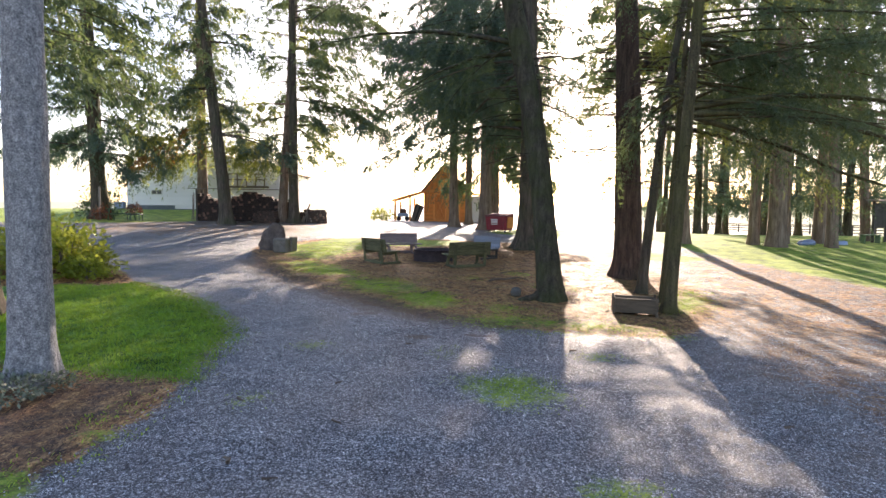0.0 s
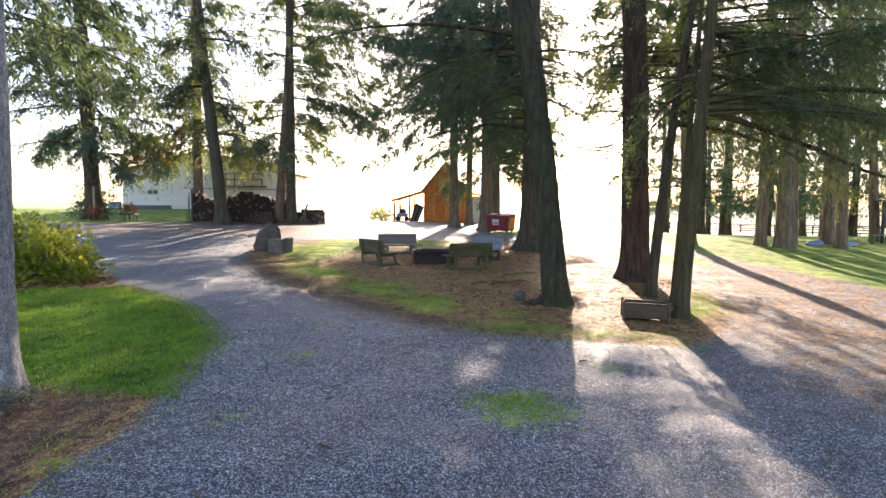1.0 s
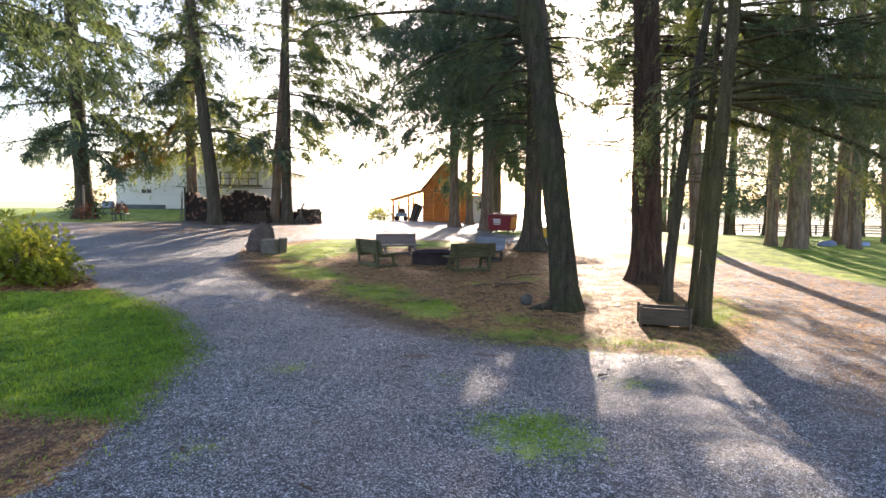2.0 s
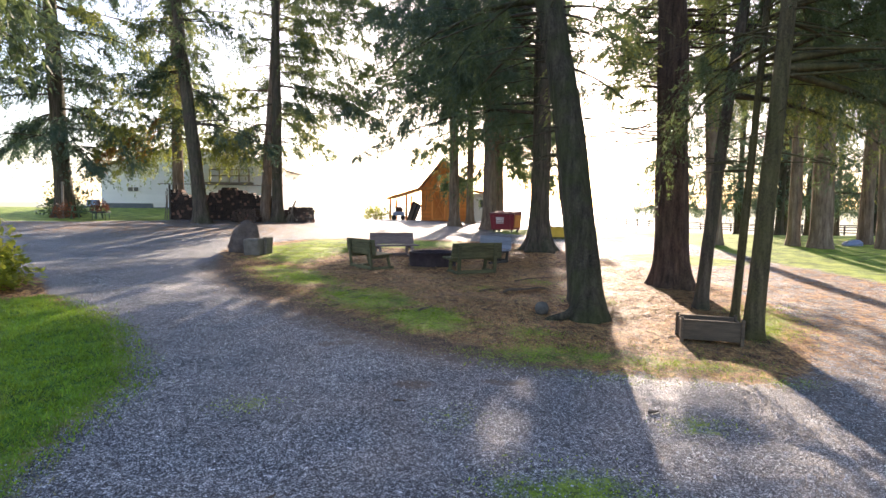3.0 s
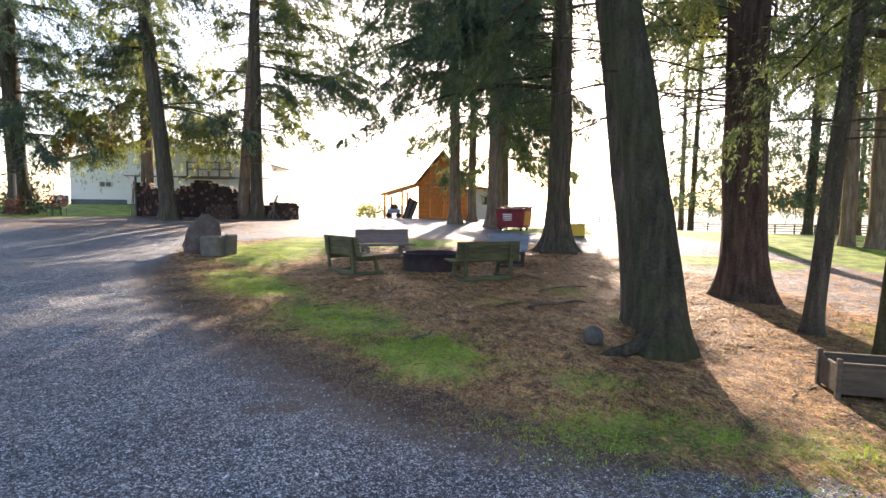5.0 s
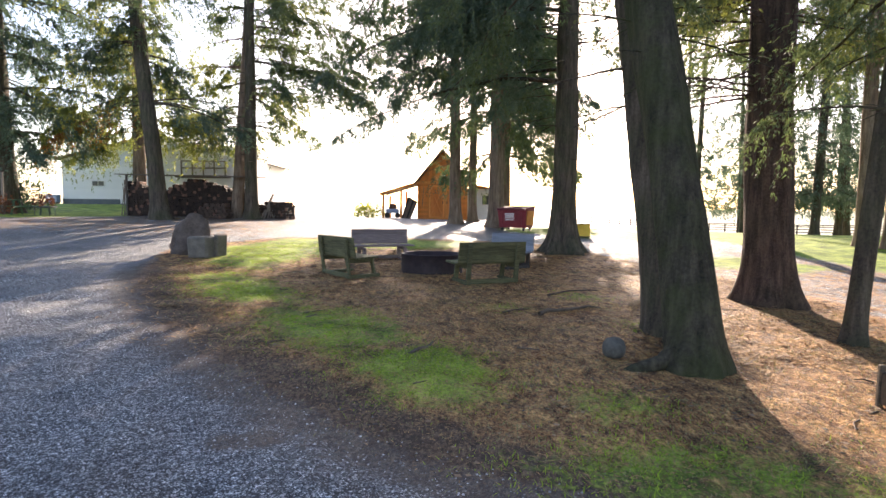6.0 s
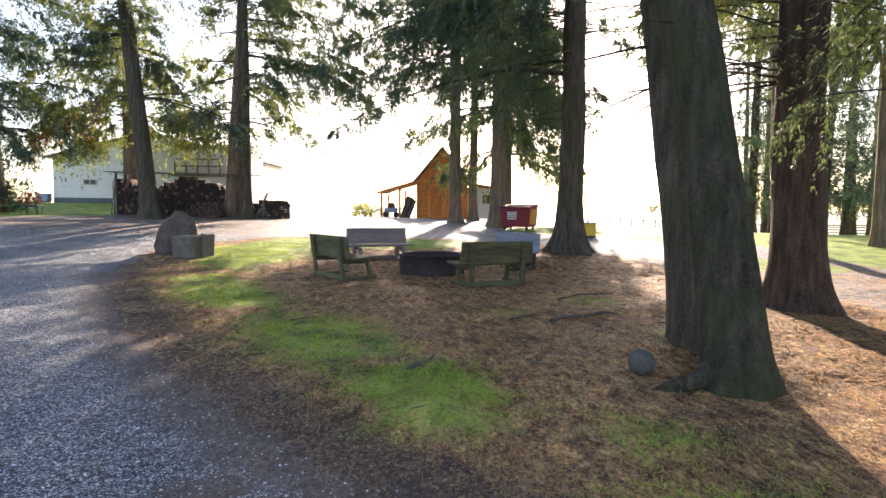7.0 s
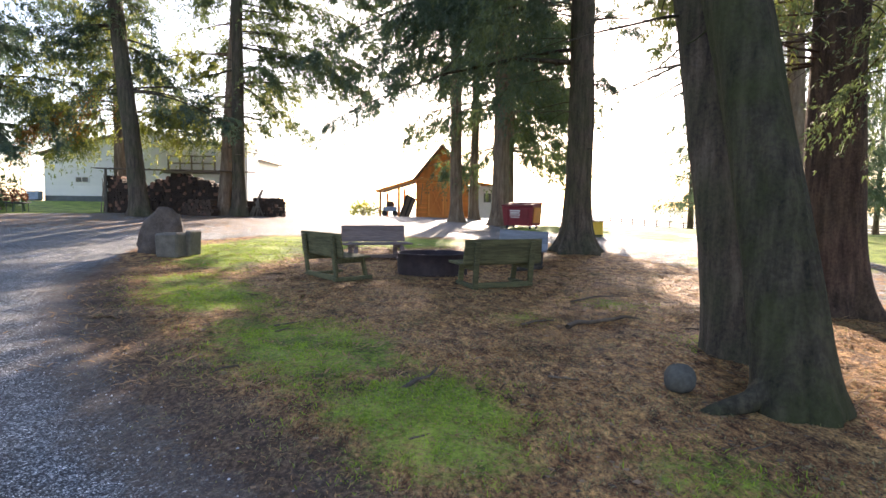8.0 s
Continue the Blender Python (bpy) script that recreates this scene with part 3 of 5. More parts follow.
    return tree


# the grove round the fire ring
leaning = conifer(2.78, 14.35, 0.285, 20, "tall conifer with dark mossy bark, leaning over the needle bed", M_BARK_MOSS, lean=(-0.04, 0.22), bend=(-1.0, 0), low=5.4, reach=5.0, limbs=42, seed=11, clear=0.75, seg=56, stubs=22, toward=170, favour=0.7, flare=0.5, taper=0.25, rough=0.045)
for root_way, root_len, root_r in ((186, 1.0, 0.1),):
    ca, sa = math.cos(radians(root_way)), math.sin(radians(root_way))
    rv, rq = tube([(0.02 * ca, 0.02 * sa, 0.42), (0.24 * ca, 0.24 * sa, 0.2), (0.42 * ca - 0.02 * sa, 0.42 * sa + 0.02 * ca, 0.07), ((0.3 + 0.45 * root_len) * ca - 0.05 * sa, (0.3 + 0.45 * root_len) * sa + 0.05 * ca, 0.0), (root_len * ca, root_len * sa, -0.12)], [1.5 * root_r, 1.15 * root_r, 0.9 * root_r, 0.7 * root_r, 0.4 * root_r], 14)
    mesh_np("root", rv, rq, M_BARK_MOSS, leaning, smooth=True)
conifer(3.06, 15.85, 0.29, 19, "dark conifer standing close behind the leaning one", lean=(-0.095, 0.12), low=5.0, reach=5.0, limbs=38, seed=12, clear=0.75, seg=40, stubs=20, toward=175, favour=0.7, flare=0.35, rough=0.045, bare=[(3.5, 178, 1.4, -0.1, 0.1), (5.0, 190, 1.6, 0.1, 0.2), (5.4, 160, 1.7, 0.1, 0.2)])
conifer(3.95, 26.5, 0.39, 22, "stout conifer with flared roots at the back of the needle bed", low=4.6, reach=7.0, limbs=64, seed=13, thin=-0.85, clear=0.75, seg=40, stubs=14, toward=182, favour=0.85, hang=0.55, leaf=0.1, twig=0.95, flare=1.25, needles=M_NEEDLE_BLUE,
        extra=[(7.0, 174, 5.2, 0.14, 0.3), (7.0, 196, 5.4, 0.1, 0.3), (7.6, 188, 5.8, 0.12, 0.28), (8.0, 170, 5.6, 0.12, 0.26), (8.6, 180, 6.4, 0.1, 0.26)] + [(6.4 + 0.25 * k, 150 + 14 * (k % 6), 4.4 + 0.35 * (k % 4), 0.1, 0.3) for k in range(16)] + [(7.0 + 0.3 * k, 162 + 8 * (k % 6), 6.4 + 0.5 * (k % 3), 0.12, 0.28, -1.0) for k in range(14)] , wisps=[(9.4 + 0.3 * k, -32 + 16 * (k % 5), 3.2, 0.08, 0.14) for k in range(7)], bare=[(6.3 + 0.3 * k, -34 + 17 * (k % 5), 2.2 + 0.2 * (k % 3), 0.12, 0.16) for k in range(11)])
conifer(6.08, 18.75, 0.42, 24, "broad conifer with furrowed red-brown bark and spreading roots", M_BARK_RED, lean=(-0.035, 0), low=6.4, reach=5.4, limbs=50, seed=14, thin=-0.4, clear=0.75, seg=56, stubs=30, flare=0.75, toward=350, favour=0.8, needles=M_NEEDLE_SUNLIT, rough=0.045, extra=[(6.4 + 0.3 * k, -20 + 17 * (k % 5), 5.6, 0.08, 0.16, -0.2) for k in range(6)] + [(5.0 + 0.2 * k, 6 + 15 * (k % 5), 4.8, 0.12, 0.14, -0.15) for k in range(8)] + [(4.9 + 0.22 * k, 152 + 14 * (k % 5), 2.9, 0.08, 0.18, -0.25) for k in range(9)],
        wisps=[(3.7 + 0.12 * k, 165 + 20 * (k % 3), 2.6, 0.04, 0.1) for k in range(4)], bare=[(3.8 + 0.3 * k, 150 + 15 * (k % 5), 1.9, 0.0, 0.22) for k in range(9)])
conifer(5.42, 15.6, 0.135, 13, "slender dark conifer leaning away beside the planter", lean=(0.075, 0), bend=(0.5, 0), low=4.3, reach=4.2, limbs=50, seed=15, thin=-0.5, clear=0.75, seg=20, stubs=12, toward=5, favour=0.8, flare=0.5, open_side=195, needles=M_NEEDLE_SUNLIT)
conifer(5.5, 14.35, 0.08, 11, "thin conifer stem behind the planter", M_BARK_OLIVE, lean=(0.05, -0.02), low=4.6, reach=3.6, limbs=38, seed=16, thin=-0.6, seg=16, stubs=10, flare=0.5, toward=10, favour=0.7, open_side=195)
conifer(5.2, 13.15, 0.15, 15, "slim conifer with pale mossy bark beside the planter", M_BARK_OLIVE, lean=(0.062, 0), low=4.3, reach=5.4, limbs=56, seed=17, thin=-0.75, clear=0.7, seg=32, stubs=14, flare=0.6, toward=8, favour=0.85, open_side=195, extra=[(4.4 + 0.16 * k, -30 + 14 * (k % 6), 4.6 + 0.12 * k, 0.08, 0.18) for k in range(14)])
conifer(-5.12, 7.45, 0.25, 24, "straight conifer with flaky grey bark on the lawn's edge", M_BARK_GREY, lean=(0.012, 0), low=8.0, reach=4.2, limbs=40, seed=18, seg=56, stubs=0, flare=0.55, rough=0.03, leaf=0.26, step_len=0.2, dense=9)
conifer(-8.55, 11.2, 0.24, 20, "dark conifer on the lawn", low=5.6, reach=3.6, limbs=40, seed=19, stubs=4, leaf=0.15, step_len=0.08, dense=14, extra=[(4.9 + 0.14 * k, -25 + 14 * (k % 6), 3.1, 0.08, 0.2, -1.2) for k in range(10)])
# by the woodpile and the house
FARLEAF = dict(leaf=0.128, step_len=0.05, dense=24, top_r=0.75, twig=1.0, slim=0.38)
conifer(-22.3, 39.3, 0.5, 25, "thick old conifer with low dark boughs on the house lawn", lean=(-0.035, 0), low=4.0, reach=6.2, limbs=110, seed=21, needles=M_NEEDLE_BLUE, thin=-0.95, seg=28, stubs=8, rise=0.05, **FARLEAF)
conifer(-15.9, 40.2, 0.34, 24, "conifer with hanging rust-coloured sprays by the woodpile", M_BARK_WARM, low=4.4, reach=4.8, limbs=60, seed=22, seg=22, stubs=14, hang=0.7, needles=M_NEEDLE_SUNLIT, rust=0.14, toward=200, favour=0.3, extra=[(4.6 + 0.2 * k, 150 + 17 * (k % 6), 4.4, 0.05, 0.42) for k in range(10)], **FARLEAF)
conifer(-13.0, 36.0, 0.2, 21, "thin leaning conifer stem by the woodpile", lean=(-0.075, 0), low=6.5, reach=3.0, limbs=44, seed=23, **FARLEAF)
conifer(-12.35, 34.8, 0.36, 25, "leaning conifer with a thick dark trunk before the woodpile", lean=(-0.1, 0), low=5.0, reach=5.0, limbs=78, seed=24, thin=-0.6, needles=M_NEEDLE_BLUE, clear=0.75, seg=26, stubs=14, **FARLEAF)
conifer(-9.05, 37.2, 0.31, 24, "straight conifer at the end of the woodpile", low=4.4, reach=5.0, limbs=84, seed=25, clear=0.75, seg=24, stubs=14, extra=[(6.6 + 0.45 * k, -32 + 13 * (k % 6), 5.2 + 0.4 * (k % 3), 0.1, 0.26, -1.2) for k in range(22)], **FARLEAF)
conifer(-10.0, 37.9, 0.29, 22, "conifer close behind another at the woodpile", M_BARK_WARM, lean=(0.07, 0), low=3.9, reach=4.2, limbs=60, seed=26, clear=0.5, needles=M_NEEDLE_SUNLIT, extra=[(3.9 + 0.2 * k, 165 + 20 * (k % 5), 3.4, 0.1, 0.3) for k in range(8)], **FARLEAF)
# before the barn
conifer(0.98, 38.3, 0.3, 24, "straight conifer with warm brown bark before the barn", M_BARK_WARM, lean=(-0.012, 0), low=7.0, reach=5.4, limbs=70, seed=31, seg=24, toward=180, favour=0.3, droop=0.2, extra=[(8.6 + 0.9 * k, 160 + 11 * (k % 5), 5.6, 0.1, 0.15) for k in range(5)], **FARLEAF)
conifer(2.12, 42.4, 0.25, 22, "slim conifer with warm brown bark beside the barn", M_BARK_WARM, low=7.5, reach=4.0, limbs=50, seed=32, **FARLEAF)
# next tree: boughs above 10 m are added to cast shade on the drive
conifer(4.0, 42.5, 0.32, 24, "conifer behind the red dumpster with boughs hanging low", M_BARK_WARM, low=3.6, reach=4.6, limbs=80, seed=34, thin=-0.7, seg=20, hang=0.7, rise=0.0, extra=[(4.0 + 0.4 * k, -60 + 22 * (k % 7), 3.8, 0.05, 0.3) for k in range(14)] + [(13.4 + 0.45 * k, -30 + 17 * (k % 5), 5.2, 0.05, 0.08, -1.0) for k in range(12)] + [(10.4 + 0.32 * k, -40 + 16 * (k % 6), 3.6, 0.05, 0.1, -1.0) for k in range(8)], **FARLEAF)
conifer(2.8, 35.8, 0.37, 24, "conifer with drooping sprays beside the red dumpster", M_BARK_WARM, low=4.6, reach=4.4, limbs=80, seed=33, thin=-0.7, seg=24, hang=0.8, rise=0.0, leaf=0.15, step_len=0.055, dense=19, extra=[(4.9 + 0.27 * k, -35 + 19 * (k % 5), 3.2 + 0.25 * (k % 4), 0.02, 0.3) for k in range(22)])
# the stand on the right
STAND = [(12.4, 29.9, 0.33, -0.06), (15.95, 29.9, 0.27, 0.0), (16.7, 29.2, 0.42, 0.0), (17.95, 30.6, 0.22, -0.01), (19.9, 30.9, 0.3, 0.01), (19.35, 29.0, 0.27, -0.03), (23.4, 32.3, 0.25, -0.08), (24.6, 30.2, 0.3, 0.0), (27.5, 33.5, 0.3, 0.0)]
# the paler bark on these trunks puts haze into their colour
for n_, (x_, y_, r_, lx) in enumerate(STAND):
    # extra boughs on the first tree are added to keep sun off the drive
    conifer(x_, y_, r_, 22 + n_ % 3, "conifer of the open stand beyond the drive, bare below", M_BARK_WARM, lean=(lx, 0), low=6.6, reach=4.4, limbs=60, seed=50 + n_, leaf=0.17, step_len=0.085, dense=16, top_r=0.7, flare=0.35, stubs=14, slim=0.36, needles=M_NEEDLE, group="conifers of the stand", extra=[(7.8 + 0.2 * k, 150 + 15 * (k % 5), 4.6, 0.08, 0.14) for k in range(22)] if n_ == 0 else (), thin=-0.9 if n_ == 0 else -0.3)
FAR = [(20.5, 47), (23.6, 50), (25.2, 47), (28.5, 52), (31, 46), (34.5, 50), (36, 44), (39, 49), (33, 56), (42, 54), (45, 46), (27, 60), (22, 58), (24.5, 66), (30.5, 63), (36.5, 60), (41, 64), (48, 58)]
far_a = conifer(20.5, 47.0, 0.3, 20, "far conifer with boughs hanging low along the field", low=2.6, reach=3.4, limbs=80, seed=71, thin=-0.8, leaf=0.22, step_len=0.13, dense=13, hang=0.7, twig=0.9, stubs=2, needles=M_NEEDLE_BLUE, group="far conifers along the field")
for n_, (x_, y_) in enumerate(FAR[1:]):
    c_ = copy_thing(far_a, pose(x_, y_, gz(x_, y_), 0, 0, 47 * n_) @ pose(0, 0, 0, 1.5 * math.sin(n_), 1.5 * math.cos(2 * n_)))
    c_.scale = [0.85 + 0.07 * (n_ % 5)] * 3


# ---- more materials ----
M_BENCH = worn("weathered_green_wood", (0.03, 0.034, 0.016), (0.17, 0.16, 0.075), 5.0, 0.85, (0.6, 6, 6), bumps=0.5)
M_BENCH_MAUVE = worn("weathered_mauve_wood", (0.12, 0.088, 0.085), (0.3, 0.235, 0.22), 5.0, 0.75, (0.6, 6, 6), bumps=0.5)
# the blue is the sky's reflection on the boards, put into their colour
M_BENCH_SKY = worn("weathered_sky_tinted_wood", (0.15, 0.17, 0.21), (0.32, 0.35, 0.4), 5.0, 0.7, (0.6, 6, 6), bumps=0.5)
M_IRON = worn("rusty_iron", (0.02, 0.015, 0.018), (0.075, 0.05, 0.055), 6.0, 0.65, metal=0.3)
M_ASH = worn("ash", (0.025, 0.022, 0.02), (0.09, 0.085, 0.08), 12.0, 0.95)
M_ROCK = worn("grey_boulder", (0.045, 0.034, 0.028), (0.185, 0.142, 0.115), 3.5, 0.9, bumps=0.9, depth=0.03)
M_STONE = worn("round_grey_stone", (0.05, 0.046, 0.038), (0.17, 0.16, 0.135), 5.0, 0.9, bumps=0.7, depth=0.02)
M_CONCRETE = worn("mossy_concrete", (0.085, 0.075, 0.06), (0.22, 0.195, 0.16), 5.0, 0.9, bumps=0.6)
M_PLANTER = worn("dark_planter_wood", (0.04, 0.03, 0.02), (0.16, 0.118, 0.075), 4.0, 0.85, (0.5, 5, 5))
M_SOIL = worn("potting_soil", (0.02, 0.015, 0.01), (0.08, 0.055, 0.04), 20.0, 0.95)
M_BARN = worn("orange_stained_boards", (0.62, 0.17, 0.03), (0.9, 0.33, 0.065), 2.0, 0.6, (1, 1, 0.2), spread=0.12)
M_BARN_TRIM = worn("orange_trim_boards", (0.72, 0.24, 0.05), (0.95, 0.42, 0.1), 3.0, 0.6, (1, 1, 0.3), spread=0.1)
M_SHINGLE = worn("brown_shingle_roof", (0.12, 0.08, 0.06), (0.28, 0.2, 0.15), 3.0, 0.85)
M_SIDING = worn("white_siding", (0.82, 0.83, 0.84), (0.9, 0.9, 0.91), 0.7, 0.5, spread=0.03, bumps=0.1)
M_FOUNDATION = worn("grey_foundation", (0.09, 0.105, 0.12), (0.17, 0.19, 0.21), 2.0, 0.85)
M_WHITE = plain("white_paint", (0.78, 0.78, 0.76), 0.45)
M_DARKMETAL = plain("dark_metal", (0.05, 0.05, 0.055), 0.45, 0.6)
M_RUBBER = plain("black_rubber", (0.03, 0.03, 0.03), 0.8)
M_RED = worn("dark_red_steel", (0.15, 0.008, 0.016), (0.27, 0.018, 0.03), 3.0, 0.45, spread=0.02, bumps=0.15)
M_RED_DARK = worn("faded_red_plastic", (0.1, 0.012, 0.02), (0.2, 0.025, 0.035), 3.0, 0.6, spread=0.02, bumps=0.15)
# orange for the dumpster's red side where sunlight is put into the colour
M_RED_SUNLIT = worn("sunlit_red_steel", (0.55, 0.17, 0.03), (0.75, 0.28, 0.06), 3.0, 0.5, spread=0.02, bumps=0.1)
M_YELLOW = worn("yellow_paint", (0.6, 0.36, 0.03), (0.8, 0.52, 0.06), 3.0, 0.5, spread=0.02, bumps=0.1)
M_NAVY = worn("dark_blue_lid", (0.03, 0.04, 0.07), (0.08, 0.1, 0.15), 5.0, 0.5)
M_LOG = worn("split_firewood", (0.02, 0.014, 0.011), (0.12, 0.075, 0.052), 5.0, 0.9, spread=0.5)
M_LOG_RED = worn("reddish_firewood", (0.05, 0.026, 0.02), (0.22, 0.12, 0.08), 5.0, 0.9, spread=0.3)
M_PLANK = worn("grey_planks", (0.09, 0.075, 0.06), (0.27, 0.23, 0.19), 4.0, 0.85, (0.4, 5, 5))
M_TWIG = worn("dead_branch_bark", (0.05, 0.036, 0.026), (0.2, 0.15, 0.11), 8.0, 0.9)
M_FENCE = worn("black_brown_fence_wood", (0.035, 0.03, 0.026), (0.11, 0.095, 0.08), 4.0, 0.85)
M_TABLE = worn("green_painted_wood", (0.05, 0.1, 0.04), (0.13, 0.2, 0.09), 4.0, 0.7)
M_TARP = worn("blue_grey_tarp", (0.14, 0.2, 0.34), (0.36, 0.44, 0.62), 3.0, 0.5)
M_CAR = plain("pale_car_paint", (0.78, 0.8, 0.82), 0.25)
M_FLOWER = leafy("rusty_flowers", (0.09, 0.03, 0.02), (0.26, 0.09, 0.04), (0.3, 0.12, 0.05), 0.2)


def glass(name, tint=(0.06, 0.07, 0.08)):
    m, n, l, p = mat(name)
    p.inputs["Base Color"].default_value = (*tint, 1)
    p.inputs["Roughness"].default_value = 0.12
    p.inputs["Specular IOR Level"].default_value = 0.3
    return m


M_GLASS = glass("window_glass")


def lathe(profile, seg=32, wob=0.0, seed=0):
    """A turned shape from (radius, height) pairs, closed where the radius is zero."""
    rs = random.Random(seed)
    bm = bmesh.new()
    rings = []
    for r, z in profile:
        rings.append([bm.verts.new(((r + rs.uniform(-wob, wob)) * math.cos(6.28319 * k / seg), (r + rs.uniform(-wob, wob)) * math.sin(6.28319 * k / seg), z)) for k in range(seg)])
    for a, b in zip(rings, rings[1:]):
        for k in range(seg):
            bm.faces.new((a[k], a[(k + 1) % seg], b[(k + 1) % seg], b[k]))
    bmesh.ops.remove_doubles(bm, verts=bm.verts, dist=1e-5)
    bmesh.ops.recalc_face_normals(bm, faces=bm.faces)
    return bm


def boulder(size, seed, detail=4, power=0.18, slim=0.0, square=0.75):
    """A worn, faceted stone standing on z = 0."""
    bm = bmesh.new()
    bmesh.ops.create_icosphere(bm, subdivisions=detail, radius=0.5)
    off = Vector((seed * 7.1, seed * 3.3, seed * 1.7))
    for v in bm.verts:
        n1 = noise.noise(v.co * 2.2 + off)
        n2 = noise.noise(v.co * 6.0 + off)
        n3 = noise.noise(v.co * 16.0 + off)
        v.co *= 1 + power * n1 * 1.6 + power * 0.4 * n2 + power * 0.12 * n3
        v.co = Vector((math.copysign(abs(2 * v.co.x) ** square, v.co.x) / 2, math.copysign(abs(2 * v.co.y) ** square, v.co.y) / 2, math.copysign(abs(2 * v.co.z) ** square, v.co.z) / 2))
        taper = 1 - slim * (v.co.z + 0.5)
        v.co = Vector((v.co.x * size[0] * taper + 0.2 * slim * v.co.z * size[0], v.co.y * size[1] * taper, (v.co.z + 0.42) * size[2]))
    return bm


def smooth_ob(ob):
    ob.data.polygons.foreach_set("use_smooth", np.ones(len(ob.data.polygons), bool))
    return ob


# ---- fire ring and benches ----
RING = (-0.17, 22.05)
ring = thing("fire_ring", pose(*RING, gz(*RING) - 0.03), "dark rusted steel fire ring standing on the needle bed", "fire ring")
smooth_ob(part("ring_wall", lathe([(0.73, 0.0), (0.735, 0.2), (0.73, 0.42), (0.745, 0.44), (0.745, 0.46), (0.7, 0.46), (0.7, 0.0)], 44, 0.004, 3), M_IRON, ring))
part("ash_bed", lathe([(0.0, 0.13), (0.3, 0.12), (0.66, 0.07), (0.66, 0.0)], 30, 0.01, 5), M_ASH, ring, "grey ash inside the ring")
for k_ in range(5):
    a_ = 1.3 * k_
    part("charred_log", rod((0.4 * math.cos(a_), 0.4 * math.sin(a_), 0.14), (-0.25 * math.cos(a_ + 0.5), -0.25 * math.sin(a_ + 0.5), 0.26), 0.05, 0.04, 9), M_LOG, ring, "half-burnt log")


def bench(m, material, label, legs=None):
    legs = legs or material
    b = thing("bench", m, label, "bench", "benches round the fire ring")
    for sx in (-0.56, 0.56):
        part("skid", box((0.09, 0.8, 0.07), pose(sx, 0, 0.035)), legs, b)
        part("back_post", board_between((sx, -0.35, 0.04), (sx, -0.43, 0.75), 0.05, 0.1), legs, b)
        part("front_leg", board_between((sx, 0.28, 0.04), (sx, 0.2, 0.37), 0.05, 0.1), legs, b)
        part("seat_bearer", box((0.05, 0.62, 0.08), pose(sx, -0.05, 0.335)), legs, b)
    part("stretcher", box((1.2, 0.05, 0.09), pose(0, -0.355, 0.06)), legs, b)
    for k in range(3):
        part("seat_board", box((1.64 + 0.015 * k, 0.162, 0.036), pose(0, -0.2 + 0.167 * k, 0.395 + 0.004 * k, 2), 0.006), material, b)
    for k in range(3):
        part("back_board", box((1.58 - 0.01 * k, 0.034, 0.1245), pose(0, -0.335 - 0.0154 * k, 0.475 + 0.1255 * k, 7), 0.003), material, b)
    return b


BENCHES = [(-1.99, 21.13, -52, M_BENCH, "weathered green-grey wooden bench seen from behind, facing the fire ring"),
           (-1.5, 23.85, 200, M_BENCH_MAUVE, "weathered mauve-grey wooden bench on the far side of the fire ring"),
           (0.97, 20.66, 22, M_BENCH, "mossy green wooden bench with its back to the drive"),
           (1.66, 23.3, 126, M_BENCH_SKY, "weathered wooden bench behind the mossy one, tinted blue by sky reflection")]
for x_, y_, a_, m_, t_ in BENCHES:
    sl = math.degrees(math.atan2(gz(x_, y_ + 0.5) - gz(x_, y_ - 0.5), 1.0))
    bench(pose(x_, y_, gz(x_, y_) - 0.02) @ pose(0, 0, 0, sl * math.cos(radians(a_)), 0, a_) @ Matrix.Diagonal((1, 1, {M_BENCH_MAUVE: 1.04, M_BENCH_SKY: 1.07}.get(m_, 1.13), 1)), m_, t_, M_FENCE if m_ is M_BENCH_SKY else None)

# ---- boulder with stone blocks by the drive ----
rock = smooth_ob(part("boulder", boulder((1.22, 0.8, 1.28), 2, power=0.34, slim=0.5, square=0.66), M_ROCK))
rock.matrix_world = pose(-6.8, 24.1, gz(-6.8, 24.1) - 0.08, 0, 6, 20)
tagged(rock, "tall grey-brown boulder standing at the corner of the drive", "boulder")
blk = part("stone_block", box((0.56, 0.48, 0.58), pose(0, 0, 0.27), 0.05, 0.02), M_CONCRETE)
blk.matrix_world = pose(-6.2, 23.5, gz(-6.2, 23.5) - 0.02, 0, 0, -8)
tagged(blk, "squared mossy stone block beside the boulder", "stone block")
slab = part("stone_slab", box((0.15, 0.44, 0.62), pose(0, 0, 0.29), 0.03, 0.015), M_CONCRETE)
slab.matrix_world = pose(-5.84, 23.8, gz(-5.84, 23.8) - 0.02, 0, 3, -14)
tagged(slab, "upright mossy stone slab next to the squared block", "stone slab")

# ---- wooden planter ----
planter = thing("planter_box", pose(4.33, 12.86, gz(4.33, 12.86) - 0.01, 0, 1.0, -13) @ Matrix.Diagonal((0.88, 0.92, 0.97, 1)), "dark weathered wooden planter box on short feet beside a slim trunk", "planter")
part("front_board", box((0.98, 0.035, 0.3), pose(0, -0.24, 0.22), 0.008), M_PLANTER, planter)
part("rear_board", box((0.98, 0.035, 0.3), pose(0, 0.24, 0.22), 0.008), M_PLANTER, planter)
for sx in (-0.5, 0.5):
    part("end_board", box((0.035, 0.515, 0.3), pose(sx * 0.985, 0, 0.22), 0.008), M_PLANTER, planter)
    for sy in (-0.235, 0.235):
        part("corner_post", box((0.055, 0.055, 0.44), pose(sx * 1.01, sy * 1.08, 0.215), 0.008), M_PLANTER, planter)
